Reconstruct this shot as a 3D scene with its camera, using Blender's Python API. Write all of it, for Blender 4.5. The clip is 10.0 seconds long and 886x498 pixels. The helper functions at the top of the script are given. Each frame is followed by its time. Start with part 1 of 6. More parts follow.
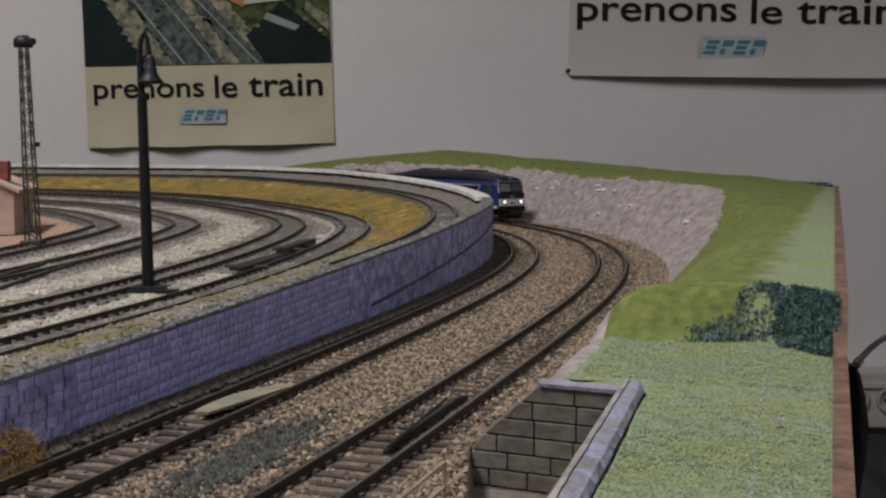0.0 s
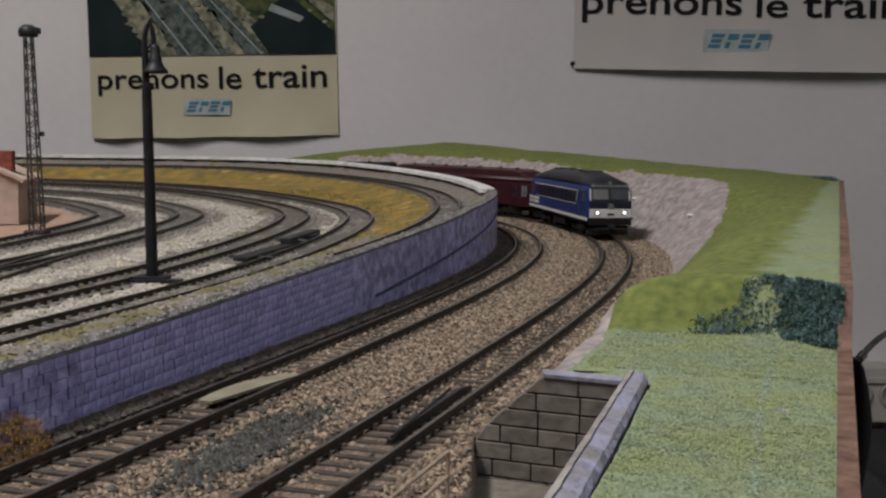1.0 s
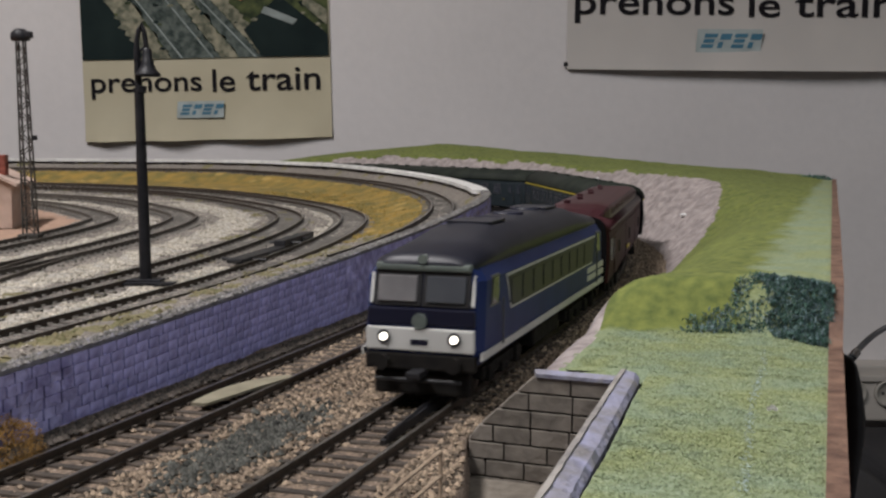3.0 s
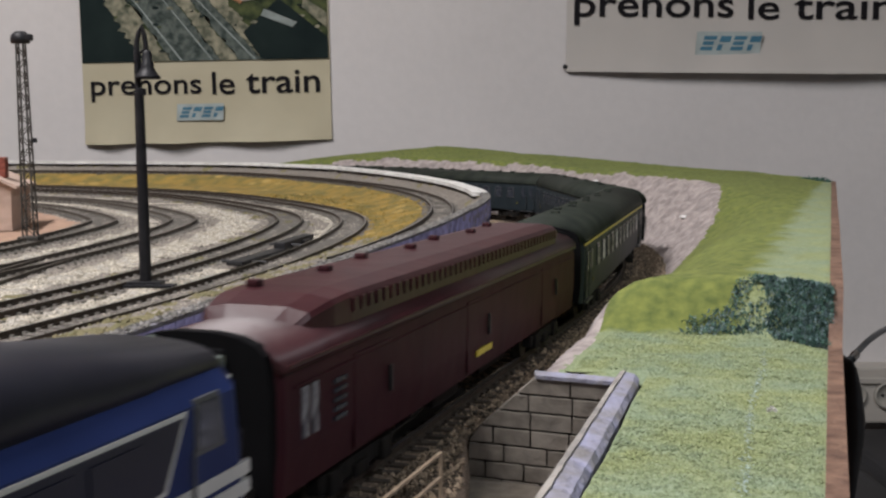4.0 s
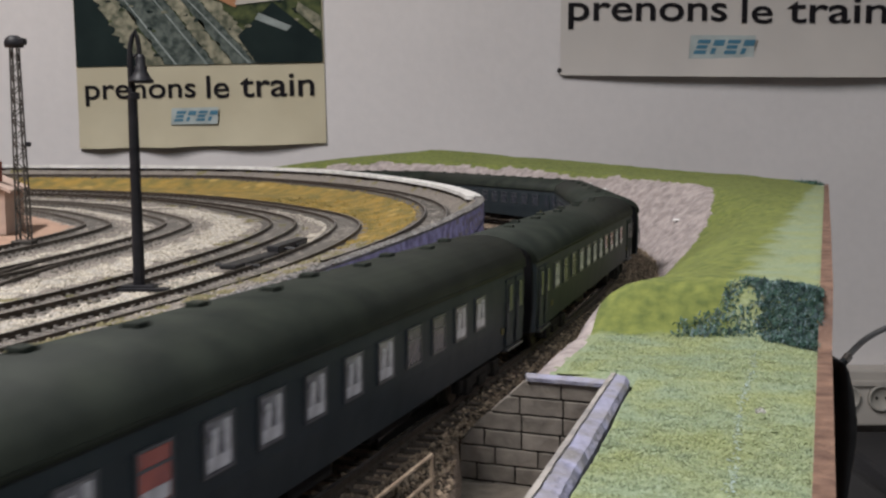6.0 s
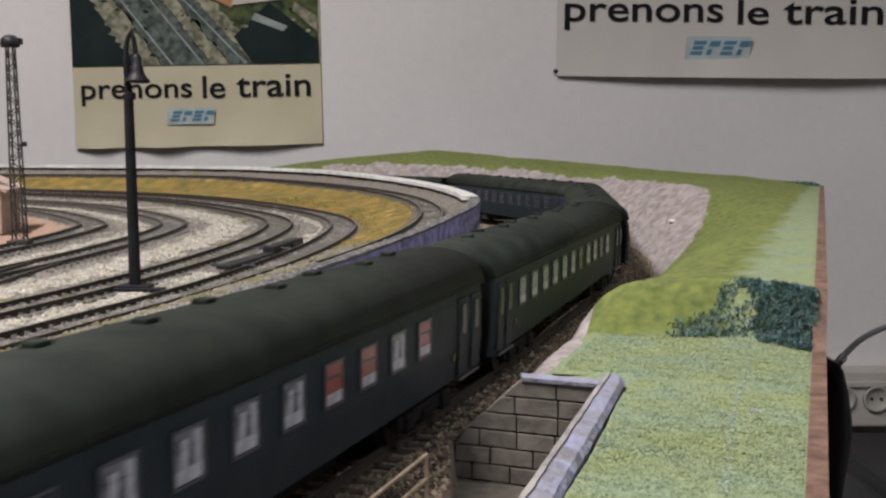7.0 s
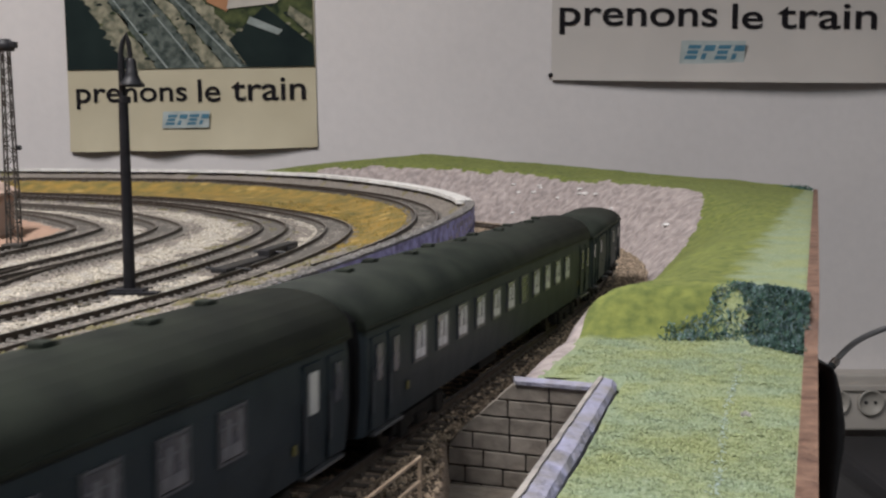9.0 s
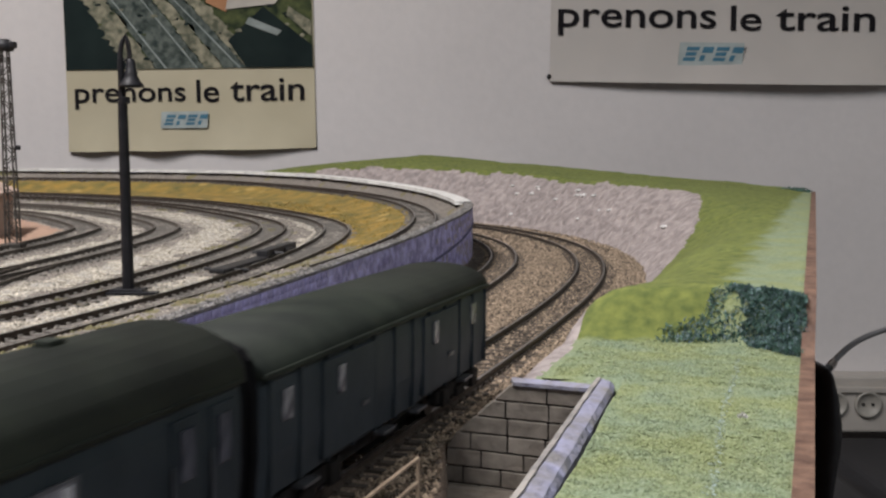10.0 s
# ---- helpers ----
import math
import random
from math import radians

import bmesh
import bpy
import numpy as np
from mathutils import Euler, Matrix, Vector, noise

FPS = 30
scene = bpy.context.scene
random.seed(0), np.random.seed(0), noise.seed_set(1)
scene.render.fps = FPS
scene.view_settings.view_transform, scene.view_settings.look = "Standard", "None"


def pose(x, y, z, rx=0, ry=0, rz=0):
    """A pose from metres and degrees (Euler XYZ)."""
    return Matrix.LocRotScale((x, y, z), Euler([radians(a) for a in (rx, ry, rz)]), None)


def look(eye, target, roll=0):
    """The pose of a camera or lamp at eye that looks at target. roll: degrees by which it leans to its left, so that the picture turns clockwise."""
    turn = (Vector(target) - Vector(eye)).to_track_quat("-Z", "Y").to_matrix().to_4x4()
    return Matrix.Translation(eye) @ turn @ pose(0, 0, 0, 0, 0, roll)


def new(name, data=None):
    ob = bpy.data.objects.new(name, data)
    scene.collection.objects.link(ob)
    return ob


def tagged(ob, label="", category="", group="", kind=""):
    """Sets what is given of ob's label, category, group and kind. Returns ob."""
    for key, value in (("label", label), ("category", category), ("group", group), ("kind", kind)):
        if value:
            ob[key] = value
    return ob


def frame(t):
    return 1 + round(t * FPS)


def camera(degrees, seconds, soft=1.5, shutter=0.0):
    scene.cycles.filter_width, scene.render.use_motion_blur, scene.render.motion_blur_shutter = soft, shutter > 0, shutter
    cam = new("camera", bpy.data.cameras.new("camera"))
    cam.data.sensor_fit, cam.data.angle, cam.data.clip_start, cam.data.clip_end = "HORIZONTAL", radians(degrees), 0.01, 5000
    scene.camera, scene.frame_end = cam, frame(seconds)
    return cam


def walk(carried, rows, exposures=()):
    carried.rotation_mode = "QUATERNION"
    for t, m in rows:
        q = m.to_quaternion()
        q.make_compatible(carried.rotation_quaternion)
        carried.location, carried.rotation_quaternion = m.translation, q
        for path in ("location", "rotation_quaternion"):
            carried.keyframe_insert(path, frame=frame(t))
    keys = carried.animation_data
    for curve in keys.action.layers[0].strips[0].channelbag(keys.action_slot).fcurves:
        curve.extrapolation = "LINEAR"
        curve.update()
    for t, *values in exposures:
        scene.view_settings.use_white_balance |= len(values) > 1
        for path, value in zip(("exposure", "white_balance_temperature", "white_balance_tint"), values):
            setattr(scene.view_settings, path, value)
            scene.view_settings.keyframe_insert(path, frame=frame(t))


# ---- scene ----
cam = camera(41.86, 10.0, soft=2.4, shutter=0.2)
PATH = [
    (0, (0.00002, -0.00000, 0.07668), (-0.00004, 1.99151, -0.10733), 0.338),
    (0.5, (-0.00016, -0.00004, 0.07645), (-0.00213, 1.99095, -0.11309), 0.543),
    (1, (-0.00030, 0.00021, 0.07591), (-0.00602, 1.99056, -0.12023), 0.629),
    (1.5, (0.00005, 0.00002, 0.07582), (-0.00327, 1.99039, -0.12013), 0.619),
    (2, (0.00003, -0.00016, 0.07582), (-0.00083, 1.99022, -0.12010), 0.577),
    (2.5, (0.00056, -0.00055, 0.07588), (0.00157, 1.98994, -0.11888), 0.331),
    (4, (0.00047, -0.00109, 0.07568), (0.00389, 1.98993, -0.11363), 0.237),
    (4.5, (0.00060, -0.00181, 0.07569), (0.00243, 1.98950, -0.11053), 0.183),
    (5, (0.00052, -0.00143, 0.07576), (0.00324, 1.98969, -0.11247), 0.239),
    (5.5, (0.00108, -0.00193, 0.07564), (0.00923, 1.98953, -0.10883), 0.172),
    (7, (0.00164, -0.00311, 0.07563), (0.02005, 1.98851, -0.10643), 0.285),
    (7.5, (0.00201, -0.00329, 0.07569), (0.02607, 1.98836, -0.10534), 0.231),
    (8, (0.00238, -0.00427, 0.07587), (0.03070, 1.98751, -0.10309), 0.245),
    (8.5, (0.00222, -0.00411, 0.07589), (0.03157, 1.98777, -0.10178), 0.238),
    (9, (0.00211, -0.00435, 0.07580), (0.02868, 1.98773, -0.09998), 0.329),
    (9.5, (0.00228, -0.00524, 0.07606), (0.02957, 1.98705, -0.09728), 0.292),
    (10, (0.00196, -0.00536, 0.07601), (0.03182, 1.98681, -0.09826), 0.494),
]
walk(cam, [(t, look(e, a, r)) for t, e, a, r in PATH], [(0, 0.0), (1.0, 0.03), (2.5, 0.12), (3.2, 0.4), (4.0, 0.58), (7.0, 0.62), (10.0, 0.6)])

# ---- light: ceiling tubes of the club room ----
world = bpy.data.worlds.new("room_world")
scene.world = world
world.use_nodes = True
world.node_tree.nodes["Background"].inputs[0].default_value = (0.8, 0.85, 1.0, 1)
world.node_tree.nodes["Background"].inputs[1].default_value = 0.02


def tube_light(x, y, z, w, l, power, colour, turn=0.0):
    lamp = bpy.data.lights.new("tube", "AREA")
    lamp.shape, lamp.size, lamp.size_y, lamp.energy, lamp.color = "RECTANGLE", w, l, power, colour
    ob = new("tube_light", lamp)
    ob.matrix_world = pose(x, y, z, 0, 0, turn)
    return ob


tube_light(-0.76, 0.04, 1.52, 0.14, 1.3, 38.0, (1.0, 0.965, 0.965), 12)
tube_light(1.05, -0.95, 1.52, 0.14, 1.3, 12.0, (0.88, 0.94, 1.0), -8)


# ---- materials ----
def mat(name, a, b=None, scale=200.0, rough=0.7, bump=0.0, metal=0.0, detail=4.0, coarse=None, spec=0.5, speck=None, island=0.0, glow=0.0, coat=0.0, lo=0.35, hi=0.65):
    """A surface whose colour wanders between a and b at two scales, with fine relief."""
    m = bpy.data.materials.new(name)
    m.use_nodes = True
    nt = m.node_tree
    n, ln = nt.nodes, nt.links
    bsdf = n["Principled BSDF"]
    bsdf.inputs["Roughness"].default_value, bsdf.inputs["Metallic"].default_value = rough, metal
    bsdf.inputs["Specular IOR Level"].default_value = spec
    bsdf.inputs["Coat Weight"].default_value = coat
    b = b or tuple(c * 0.8 for c in a)
    co = n.new("ShaderNodeTexCoord").outputs["Object"]

    def noise_at(s, d=detail):
        t = n.new("ShaderNodeTexNoise")
        t.inputs["Scale"].default_value, t.inputs["Detail"].default_value = s, d
        ln.new(co, t.inputs["Vector"])
        return t.outputs["Fac"]

    def ramp(src, p0, p1, c0, c1):
        r = n.new("ShaderNodeValToRGB")
        r.color_ramp.elements[0].position, r.color_ramp.elements[1].position = p0, p1
        r.color_ramp.elements[0].color, r.color_ramp.elements[1].color = (*c0, 1), (*c1, 1)
        ln.new(src, r.inputs[0])
        return r.outputs["Color"]

    def mix(mode, f, x, y):
        q = n.new("ShaderNodeMix")
        q.data_type, q.blend_type = "RGBA", mode
        if isinstance(f, float):
            q.inputs[0].default_value = f
        else:
            ln.new(f, q.inputs[0])
        ln.new(x, q.inputs[6])
        ln.new(y, q.inputs[7])
        return q.outputs[2]

    fine = noise_at(scale)
    col = ramp(fine, lo, hi, a, b)
    wide = noise_at(coarse or scale / 12, 3.0)
    col = mix("MULTIPLY", 0.55, col, ramp(wide, 0.3, 0.7, (0.72, 0.72, 0.72), (1, 1, 1)))
    if speck:
        v = n.new("ShaderNodeTexVoronoi")
        v.inputs["Scale"].default_value = speck[0]
        ln.new(co, v.inputs["Vector"])
        col = mix("MIX", ramp(v.outputs["Distance"], 0.12, 0.25, (1, 1, 1), (0, 0, 0)), col, ramp(fine, 0, 1, speck[1], speck[1]))
    if island:
        g = n.new("ShaderNodeNewGeometry")
        col = mix("MULTIPLY", 1.0, col, ramp(g.outputs["Random Per Island"], 0, 1, (1 - island,) * 3, (1 + island * 0.6,) * 3))
    ln.new(col, bsdf.inputs["Base Color"])
    if bump:
        k = n.new("ShaderNodeBump")
        k.inputs["Strength"].default_value, k.inputs["Distance"].default_value = bump, 0.6 / scale
        ln.new(fine, k.inputs["Height"])
        ln.new(k.outputs[0], bsdf.inputs["Normal"])
    if glow:
        bsdf.inputs["Emission Color"].default_value = (1.0, 0.93, 0.8, 1)
        bsdf.inputs["Emission Strength"].default_value = glow
    return m


def piece_mat(name, a, b, scale, rough, bump, spread=0.3):
    """As mat(), with each separate piece a little lighter or darker."""
    m = mat(name, a, b, scale, rough, bump)
    nt = m.node_tree
    bsdf = nt.nodes["Principled BSDF"]
    src = bsdf.inputs["Base Color"].links[0].from_socket
    info = nt.nodes.new("ShaderNodeObjectInfo")
    r = nt.nodes.new("ShaderNodeMapRange")
    r.inputs[3].default_value, r.inputs[4].default_value = 1 - spread, 1 + spread
    nt.links.new(info.outputs["Random"], r.inputs[0])
    h = nt.nodes.new("ShaderNodeHueSaturation")
    nt.links.new(r.outputs[0], h.inputs["Value"])
    nt.links.new(src, h.inputs["Color"])
    nt.links.new(h.outputs[0], bsdf.inputs["Base Color"])
    return m


def grass_mat(name, island=0.0):
    """Flock grass: olive where the mesh's "pale" value is 0, minty pale where it is 1, mottled throughout."""
    m = mat(name, (0.195, 0.222, 0.052), (0.088, 0.118, 0.029), 230, 0.95, 0.3, coarse=26, detail=9.0, lo=0.30, hi=0.70)
    nt = m.node_tree
    n, ln = nt.nodes, nt.links
    bsdf = n["Principled BSDF"]
    olive = bsdf.inputs["Base Color"].links[0].from_socket
    co = n.new("ShaderNodeTexCoord").outputs["Object"]

    def tex(s, d):
        t = n.new("ShaderNodeTexNoise")
        t.inputs["Scale"].default_value, t.inputs["Detail"].default_value = s, d
        ln.new(co, t.inputs["Vector"])
        return t.outputs["Fac"]

    def ramp(src, stops):
        r = n.new("ShaderNodeValToRGB")
        while len(r.color_ramp.elements) < len(stops):
            r.color_ramp.elements.new(0.5)
        for el, (p, c) in zip(r.color_ramp.elements, stops):
            el.position, el.color = p, (*c, 1)
        ln.new(src, r.inputs[0])
        return r.outputs["Color"]

    def mix(mode, f, x, y):
        q = n.new("ShaderNodeMix")
        q.data_type, q.blend_type = "RGBA", mode
        if isinstance(f, float):
            q.inputs[0].default_value = f
        else:
            ln.new(f, q.inputs[0])
        ln.new(x, q.inputs[6])
        ln.new(y, q.inputs[7])
        return q.outputs[2]

    fibre = ramp(tex(1300, 4.0), [(0.30, (0.145, 0.188, 0.106)), (0.5, (0.205, 0.250, 0.147)), (0.70, (0.270, 0.320, 0.215))])
    warm = ramp(tex(60, 9.0), [(0.36, (0.95, 0.98, 1.03)), (0.64, (1.06, 1.0, 0.78))])
    pale = mix("MULTIPLY", 1.0, fibre, warm)
    at_node = n.new("ShaderNodeAttribute")
    at_node.attribute_name = "pale"
    a1 = n.new("ShaderNodeMath")
    a1.operation = "ADD"
    ln.new(at_node.outputs["Fac"], a1.inputs[0])
    ln.new(tex(70, 6.0), a1.inputs[1])
    sc = n.new("ShaderNodeMath")
    sc.operation = "MULTIPLY"
    sc.inputs[1].default_value = 0.6
    ln.new(a1.outputs[0], sc.inputs[0])
    fac = ramp(sc.outputs[0], [(0.50, (0, 0, 0)), (0.70, (1, 1, 1))])
    col = mix("MIX", fac, olive, pale)
    if island:
        g = n.new("ShaderNodeNewGeometry")
        col = mix("MULTIPLY", 1.0, col, ramp(g.outputs["Random Per Island"], [(0, (1 - island,) * 3), (1, (1 + island,) * 3)]))
    ln.new(col, bsdf.inputs["Base Color"])
    return m


M = {
    "wall": mat("wall_paint", (0.74, 0.715, 0.715), (0.715, 0.692, 0.692), 60, 0.9, 0.06, coarse=2.0),
    # for the unseen walls: kept dark to weaken the fill light
    "dim_bounce_wall": mat("room_side_paint", (0.34, 0.32, 0.29), (0.30, 0.28, 0.255), 60, 0.9, 0.06, coarse=2.0),
    "ceiling": mat("ceiling_paint", (0.8, 0.79, 0.77), None, 40, 0.9),
    "floor": mat("floor_lino", (0.12, 0.115, 0.11), (0.09, 0.085, 0.08), 60, 0.6),
    "ballast": mat("ballast", (0.235, 0.172, 0.125), (0.09, 0.068, 0.052), 700, 0.95, 0.8, coarse=18, speck=(520, (0.36, 0.28, 0.22))),
    "stone": mat("ballast_stone", (0.36, 0.278, 0.198), (0.19, 0.143, 0.103), 500, 0.95, 0.3, island=0.85),
    "greystone": mat("grey_stone", (0.105, 0.102, 0.090), (0.05, 0.053, 0.045), 500, 0.95, 0.3, island=0.65),
    "yard": mat("yard_gravel", (0.47, 0.44, 0.39), (0.21, 0.195, 0.17), 620, 0.95, 0.8, coarse=25, speck=(420, (0.5, 0.475, 0.43))),
    "yard_stone": mat("yard_stone", (0.60, 0.55, 0.465), (0.38, 0.345, 0.285), 400, 0.95, 0.3, island=0.5),
    "bed_stone": mat("bed_stone", (0.40, 0.36, 0.31), (0.20, 0.178, 0.155), 400, 0.95, 0.3, island=0.65),
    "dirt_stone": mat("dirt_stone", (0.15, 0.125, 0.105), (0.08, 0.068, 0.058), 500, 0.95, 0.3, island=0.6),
    "bed": mat("track_bed", (0.25, 0.222, 0.192), (0.135, 0.12, 0.106), 620, 0.95, 0.7, coarse=25, speck=(430, (0.27, 0.25, 0.225))),
    "ochre": mat("ochre_grass", (0.34, 0.215, 0.045), (0.13, 0.115, 0.035), 70, 0.95, 0.4, coarse=22, detail=8.0, lo=0.28, hi=0.70, speck=(38, (0.36, 0.25, 0.075))),
    "edge_grass": mat("edge_grass", (0.225, 0.19, 0.11), (0.13, 0.125, 0.055), 420, 0.95, 0.9, coarse=30),
    "grass": grass_mat("flock_grass"),
    "fibre": grass_mat("flock_fibre", 0.24),
    "rock": mat("plaster_rock", (0.43, 0.375, 0.36), (0.25, 0.215, 0.21), 150, 0.6, 0.9, coarse=22),
    # glossy white that paints the glints on the rock
    "glint_white": mat("glint_white", (0.75, 0.73, 0.72), (0.6, 0.58, 0.57), 200, 0.15),
    "pale_thread": mat("pale_thread", (0.34, 0.43, 0.40), None, 200, 0.7),
    "net": mat("foliage_net", (0.10, 0.195, 0.155), (0.045, 0.11, 0.095), 300, 0.8, 0.7, island=0.5),
    "net_blue": mat("foliage_net_blue", (0.22, 0.30, 0.33), (0.12, 0.19, 0.21), 300, 0.8, 0.7, island=0.5),
    "ply": mat("plywood_edge", (0.22, 0.13, 0.09), (0.10, 0.055, 0.04), 160, 0.7, 0.5, coarse=40),
    "board": mat("baseboard_wood", (0.33, 0.23, 0.13), (0.25, 0.16, 0.09), 60, 0.7, 0.2),
    "rail_side": mat("rail_side", (0.042, 0.033, 0.026), (0.065, 0.048, 0.037), 300, 0.6, 0.2, metal=0.3),
    "rail_grey": mat("rail_weathered", (0.10, 0.085, 0.07), (0.06, 0.05, 0.042), 300, 0.7, 0.2),
    "rail_top": mat("rail_top", (0.33, 0.31, 0.28), (0.20, 0.185, 0.17), 300, 0.35, metal=0.9),
    "sleeper": piece_mat("sleeper", (0.075, 0.058, 0.045), (0.04, 0.032, 0.026), 300, 0.9, 0.4, 0.35),
    "sleeper_far": mat("sleeper_weathered", (0.20, 0.185, 0.165), (0.12, 0.11, 0.10), 300, 0.9, 0.4, island=0.3),
    "purple": piece_mat("lilac_stone", (0.58, 0.56, 0.95), (0.27, 0.25, 0.52), 170, 0.85, 0.8, 0.15),
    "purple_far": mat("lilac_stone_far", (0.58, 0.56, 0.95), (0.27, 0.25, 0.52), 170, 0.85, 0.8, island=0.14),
    "purple_grey": mat("lilac_stone_worn", (0.48, 0.44, 0.58), (0.25, 0.225, 0.31), 130, 0.85, 0.5, island=0.2),
    "joint": mat("wall_joint", (0.13, 0.127, 0.27), (0.07, 0.068, 0.15), 240, 0.9, 0.4),
    "cap": mat("wall_cap", (0.24, 0.235, 0.28), (0.13, 0.128, 0.14), 150, 0.85, 0.5),
    "grit": mat("coping_grit", (0.27, 0.255, 0.25), (0.12, 0.115, 0.10), 300, 0.9, 0.3, island=0.6),
    "cap_pale": mat("worn_lip", (0.36, 0.335, 0.31), (0.22, 0.205, 0.20), 200, 0.9, 0.6),
    "kerb": mat("white_kerb", (0.80, 0.79, 0.76), (0.58, 0.57, 0.55), 130, 0.85, 0.5),
    "brick": piece_mat("dark_block", (0.19, 0.167, 0.142), (0.135, 0.118, 0.10), 260, 0.9, 0.3, 0.12),
    "mortar": mat("mortar", (0.06, 0.05, 0.045), None, 300, 0.95, 0.5),
    "coping": mat("lilac_coping", (0.32, 0.325, 0.46), (0.22, 0.21, 0.215), 130, 0.85, 0.7, coarse=30),
    "pit": mat("pit_floor", (0.19, 0.165, 0.135), (0.13, 0.112, 0.09), 300, 0.95, 0.6),
    "black": mat("black_plastic", (0.012, 0.012, 0.014), (0.022, 0.022, 0.025), 120, 0.45),
    "black_metal": mat("black_painted_metal", (0.010, 0.010, 0.013), (0.018, 0.018, 0.022), 200, 0.5, 0.1, spec=0.3),
    "steel": mat("mast_steel", (0.10, 0.09, 0.08), (0.055, 0.05, 0.045), 200, 0.6, 0.2, metal=0.4),
    "beige": mat("card_strip", (0.27, 0.245, 0.175), (0.20, 0.18, 0.125), 120, 0.9, 0.2),
    "fence": mat("tan_fence", (0.40, 0.31, 0.22), (0.27, 0.2, 0.14), 300, 0.8),
    "bush": mat("rust_bush", (0.38, 0.225, 0.065), (0.27, 0.15, 0.045), 400, 0.95, 0.5, island=0.25),
    "pink": mat("pink_render", (0.56, 0.42, 0.35), (0.47, 0.35, 0.29), 120, 0.9, 0.3),
    "terra": mat("terracotta_yard", (0.40, 0.26, 0.185), (0.32, 0.205, 0.15), 160, 0.9, 0.3),
    "roof_tile": mat("red_tile", (0.28, 0.075, 0.05), (0.18, 0.05, 0.035), 240, 0.85, 0.5),
    "paper": mat("poster_paper", (0.56, 0.515, 0.375), (0.50, 0.455, 0.325), 9, 0.7, 0.0, coarse=4),
    "paper_white": mat("poster_white_paper", (0.57, 0.54, 0.51), (0.53, 0.505, 0.48), 9, 0.7, 0.0, coarse=3),
    "ink": mat("poster_ink", (0.012, 0.011, 0.014), None, 60, 0.8, spec=0.15),
    "logo_blue": mat("logo_blue", (0.06, 0.20, 0.30), (0.05, 0.17, 0.26), 40, 0.5),
    "logo_pale": mat("logo_pale", (0.45, 0.52, 0.52), None, 40, 0.5),
    "photo_dark": mat("photo_dark", (0.008, 0.016, 0.017), (0.016, 0.028, 0.027), 14, 0.8, spec=0.15),
    "photo_green": mat("photo_green", (0.010, 0.022, 0.016), (0.10, 0.12, 0.05), 45, 0.8, coarse=9, spec=0.15),
    "photo_grey": mat("photo_grey", (0.14, 0.165, 0.15), (0.035, 0.05, 0.047), 90, 0.8, spec=0.15),
    "photo_sand": mat("photo_sand", (0.36, 0.34, 0.25), (0.10, 0.11, 0.08), 70, 0.8, coarse=12, spec=0.15),
    "photo_line": mat("photo_line", (0.33, 0.38, 0.37), (0.2, 0.24, 0.23), 40, 0.45),
    "photo_white": mat("photo_white", (0.55, 0.52, 0.46), (0.38, 0.36, 0.33), 20, 0.45),
    "photo_orange": mat("photo_orange", (0.42, 0.2, 0.08), (0.35, 0.15, 0.06), 20, 0.45),
    "trunking": mat("trunking_plastic", (0.50, 0.47, 0.43), (0.45, 0.42, 0.385), 20, 0.5),
    "socket": mat("socket_plastic", (0.42, 0.40, 0.36), None, 20, 0.45),
    "cable": mat("grey_cable", (0.16, 0.16, 0.165), (0.12, 0.12, 0.125), 60, 0.4),
    "chrome": mat("chrome", (0.8, 0.8, 0.8), None, 50, 0.12, metal=1.0),
    "loco_blue": mat("loco_blue", (0.018, 0.034, 0.132), (0.014, 0.027, 0.106), 60, 0.5, spec=0.2),
    "loco_navy": mat("loco_navy", (0.008, 0.009, 0.024), (0.011, 0.012, 0.028), 60, 0.4, spec=0.35),
    "loco_roof": mat("loco_roof", (0.010, 0.011, 0.019), (0.017, 0.018, 0.027), 90, 0.42, spec=0.35),
    "white": mat("white_paint", (0.62, 0.62, 0.60), (0.54, 0.54, 0.52), 60, 0.4),
    "grille": mat("grille_grey", (0.16, 0.19, 0.17), (0.10, 0.12, 0.11), 200, 0.5),
    "frame": mat("running_gear", (0.009, 0.008, 0.008), (0.016, 0.014, 0.012), 200, 0.8, 0.2, spec=0.2),
    "wheel": mat("wheel_steel", (0.10, 0.09, 0.08), None, 200, 0.4, metal=0.8),
    "glass": mat("cab_glass", (0.045, 0.05, 0.06), (0.07, 0.075, 0.085), 40, 0.06, spec=0.7),
    # grey for the windscreen's painted reflection, and for the unlit lamp lenses
    "glare_lens_glass": mat("cab_blind", (0.20, 0.195, 0.20), (0.14, 0.135, 0.14), 60, 0.1),
    "headlamp": mat("headlamp", (0.9, 0.88, 0.8), None, 50, 0.3, glow=2.6),
    "maroon": mat("maroon_paint", (0.050, 0.013, 0.0190), (0.039, 0.010, 0.0155), 70, 0.55, 0.05, spec=0.12),
    "maroon_roof": mat("maroon_roof", (0.052, 0.014, 0.018), (0.036, 0.010, 0.014), 70, 0.40, 0.05, spec=0.3),
    "emblem": mat("dull_yellow", (0.16, 0.14, 0.04), None, 60, 0.5),
    "yellow": mat("yellow_line", (0.74, 0.60, 0.06), (0.64, 0.52, 0.05), 60, 0.4),
    "green": mat("coach_green", (0.028, 0.037, 0.044), (0.020, 0.028, 0.034), 70, 0.5, 0.05, spec=0.14),
    "green_roof": mat("coach_roof", (0.028, 0.034, 0.027), (0.017, 0.021, 0.018), 70, 0.62, 0.08, spec=0.12),
    "van_green": mat("van_green", (0.040, 0.050, 0.058), (0.029, 0.038, 0.045), 70, 0.55, 0.05, spec=0.14),
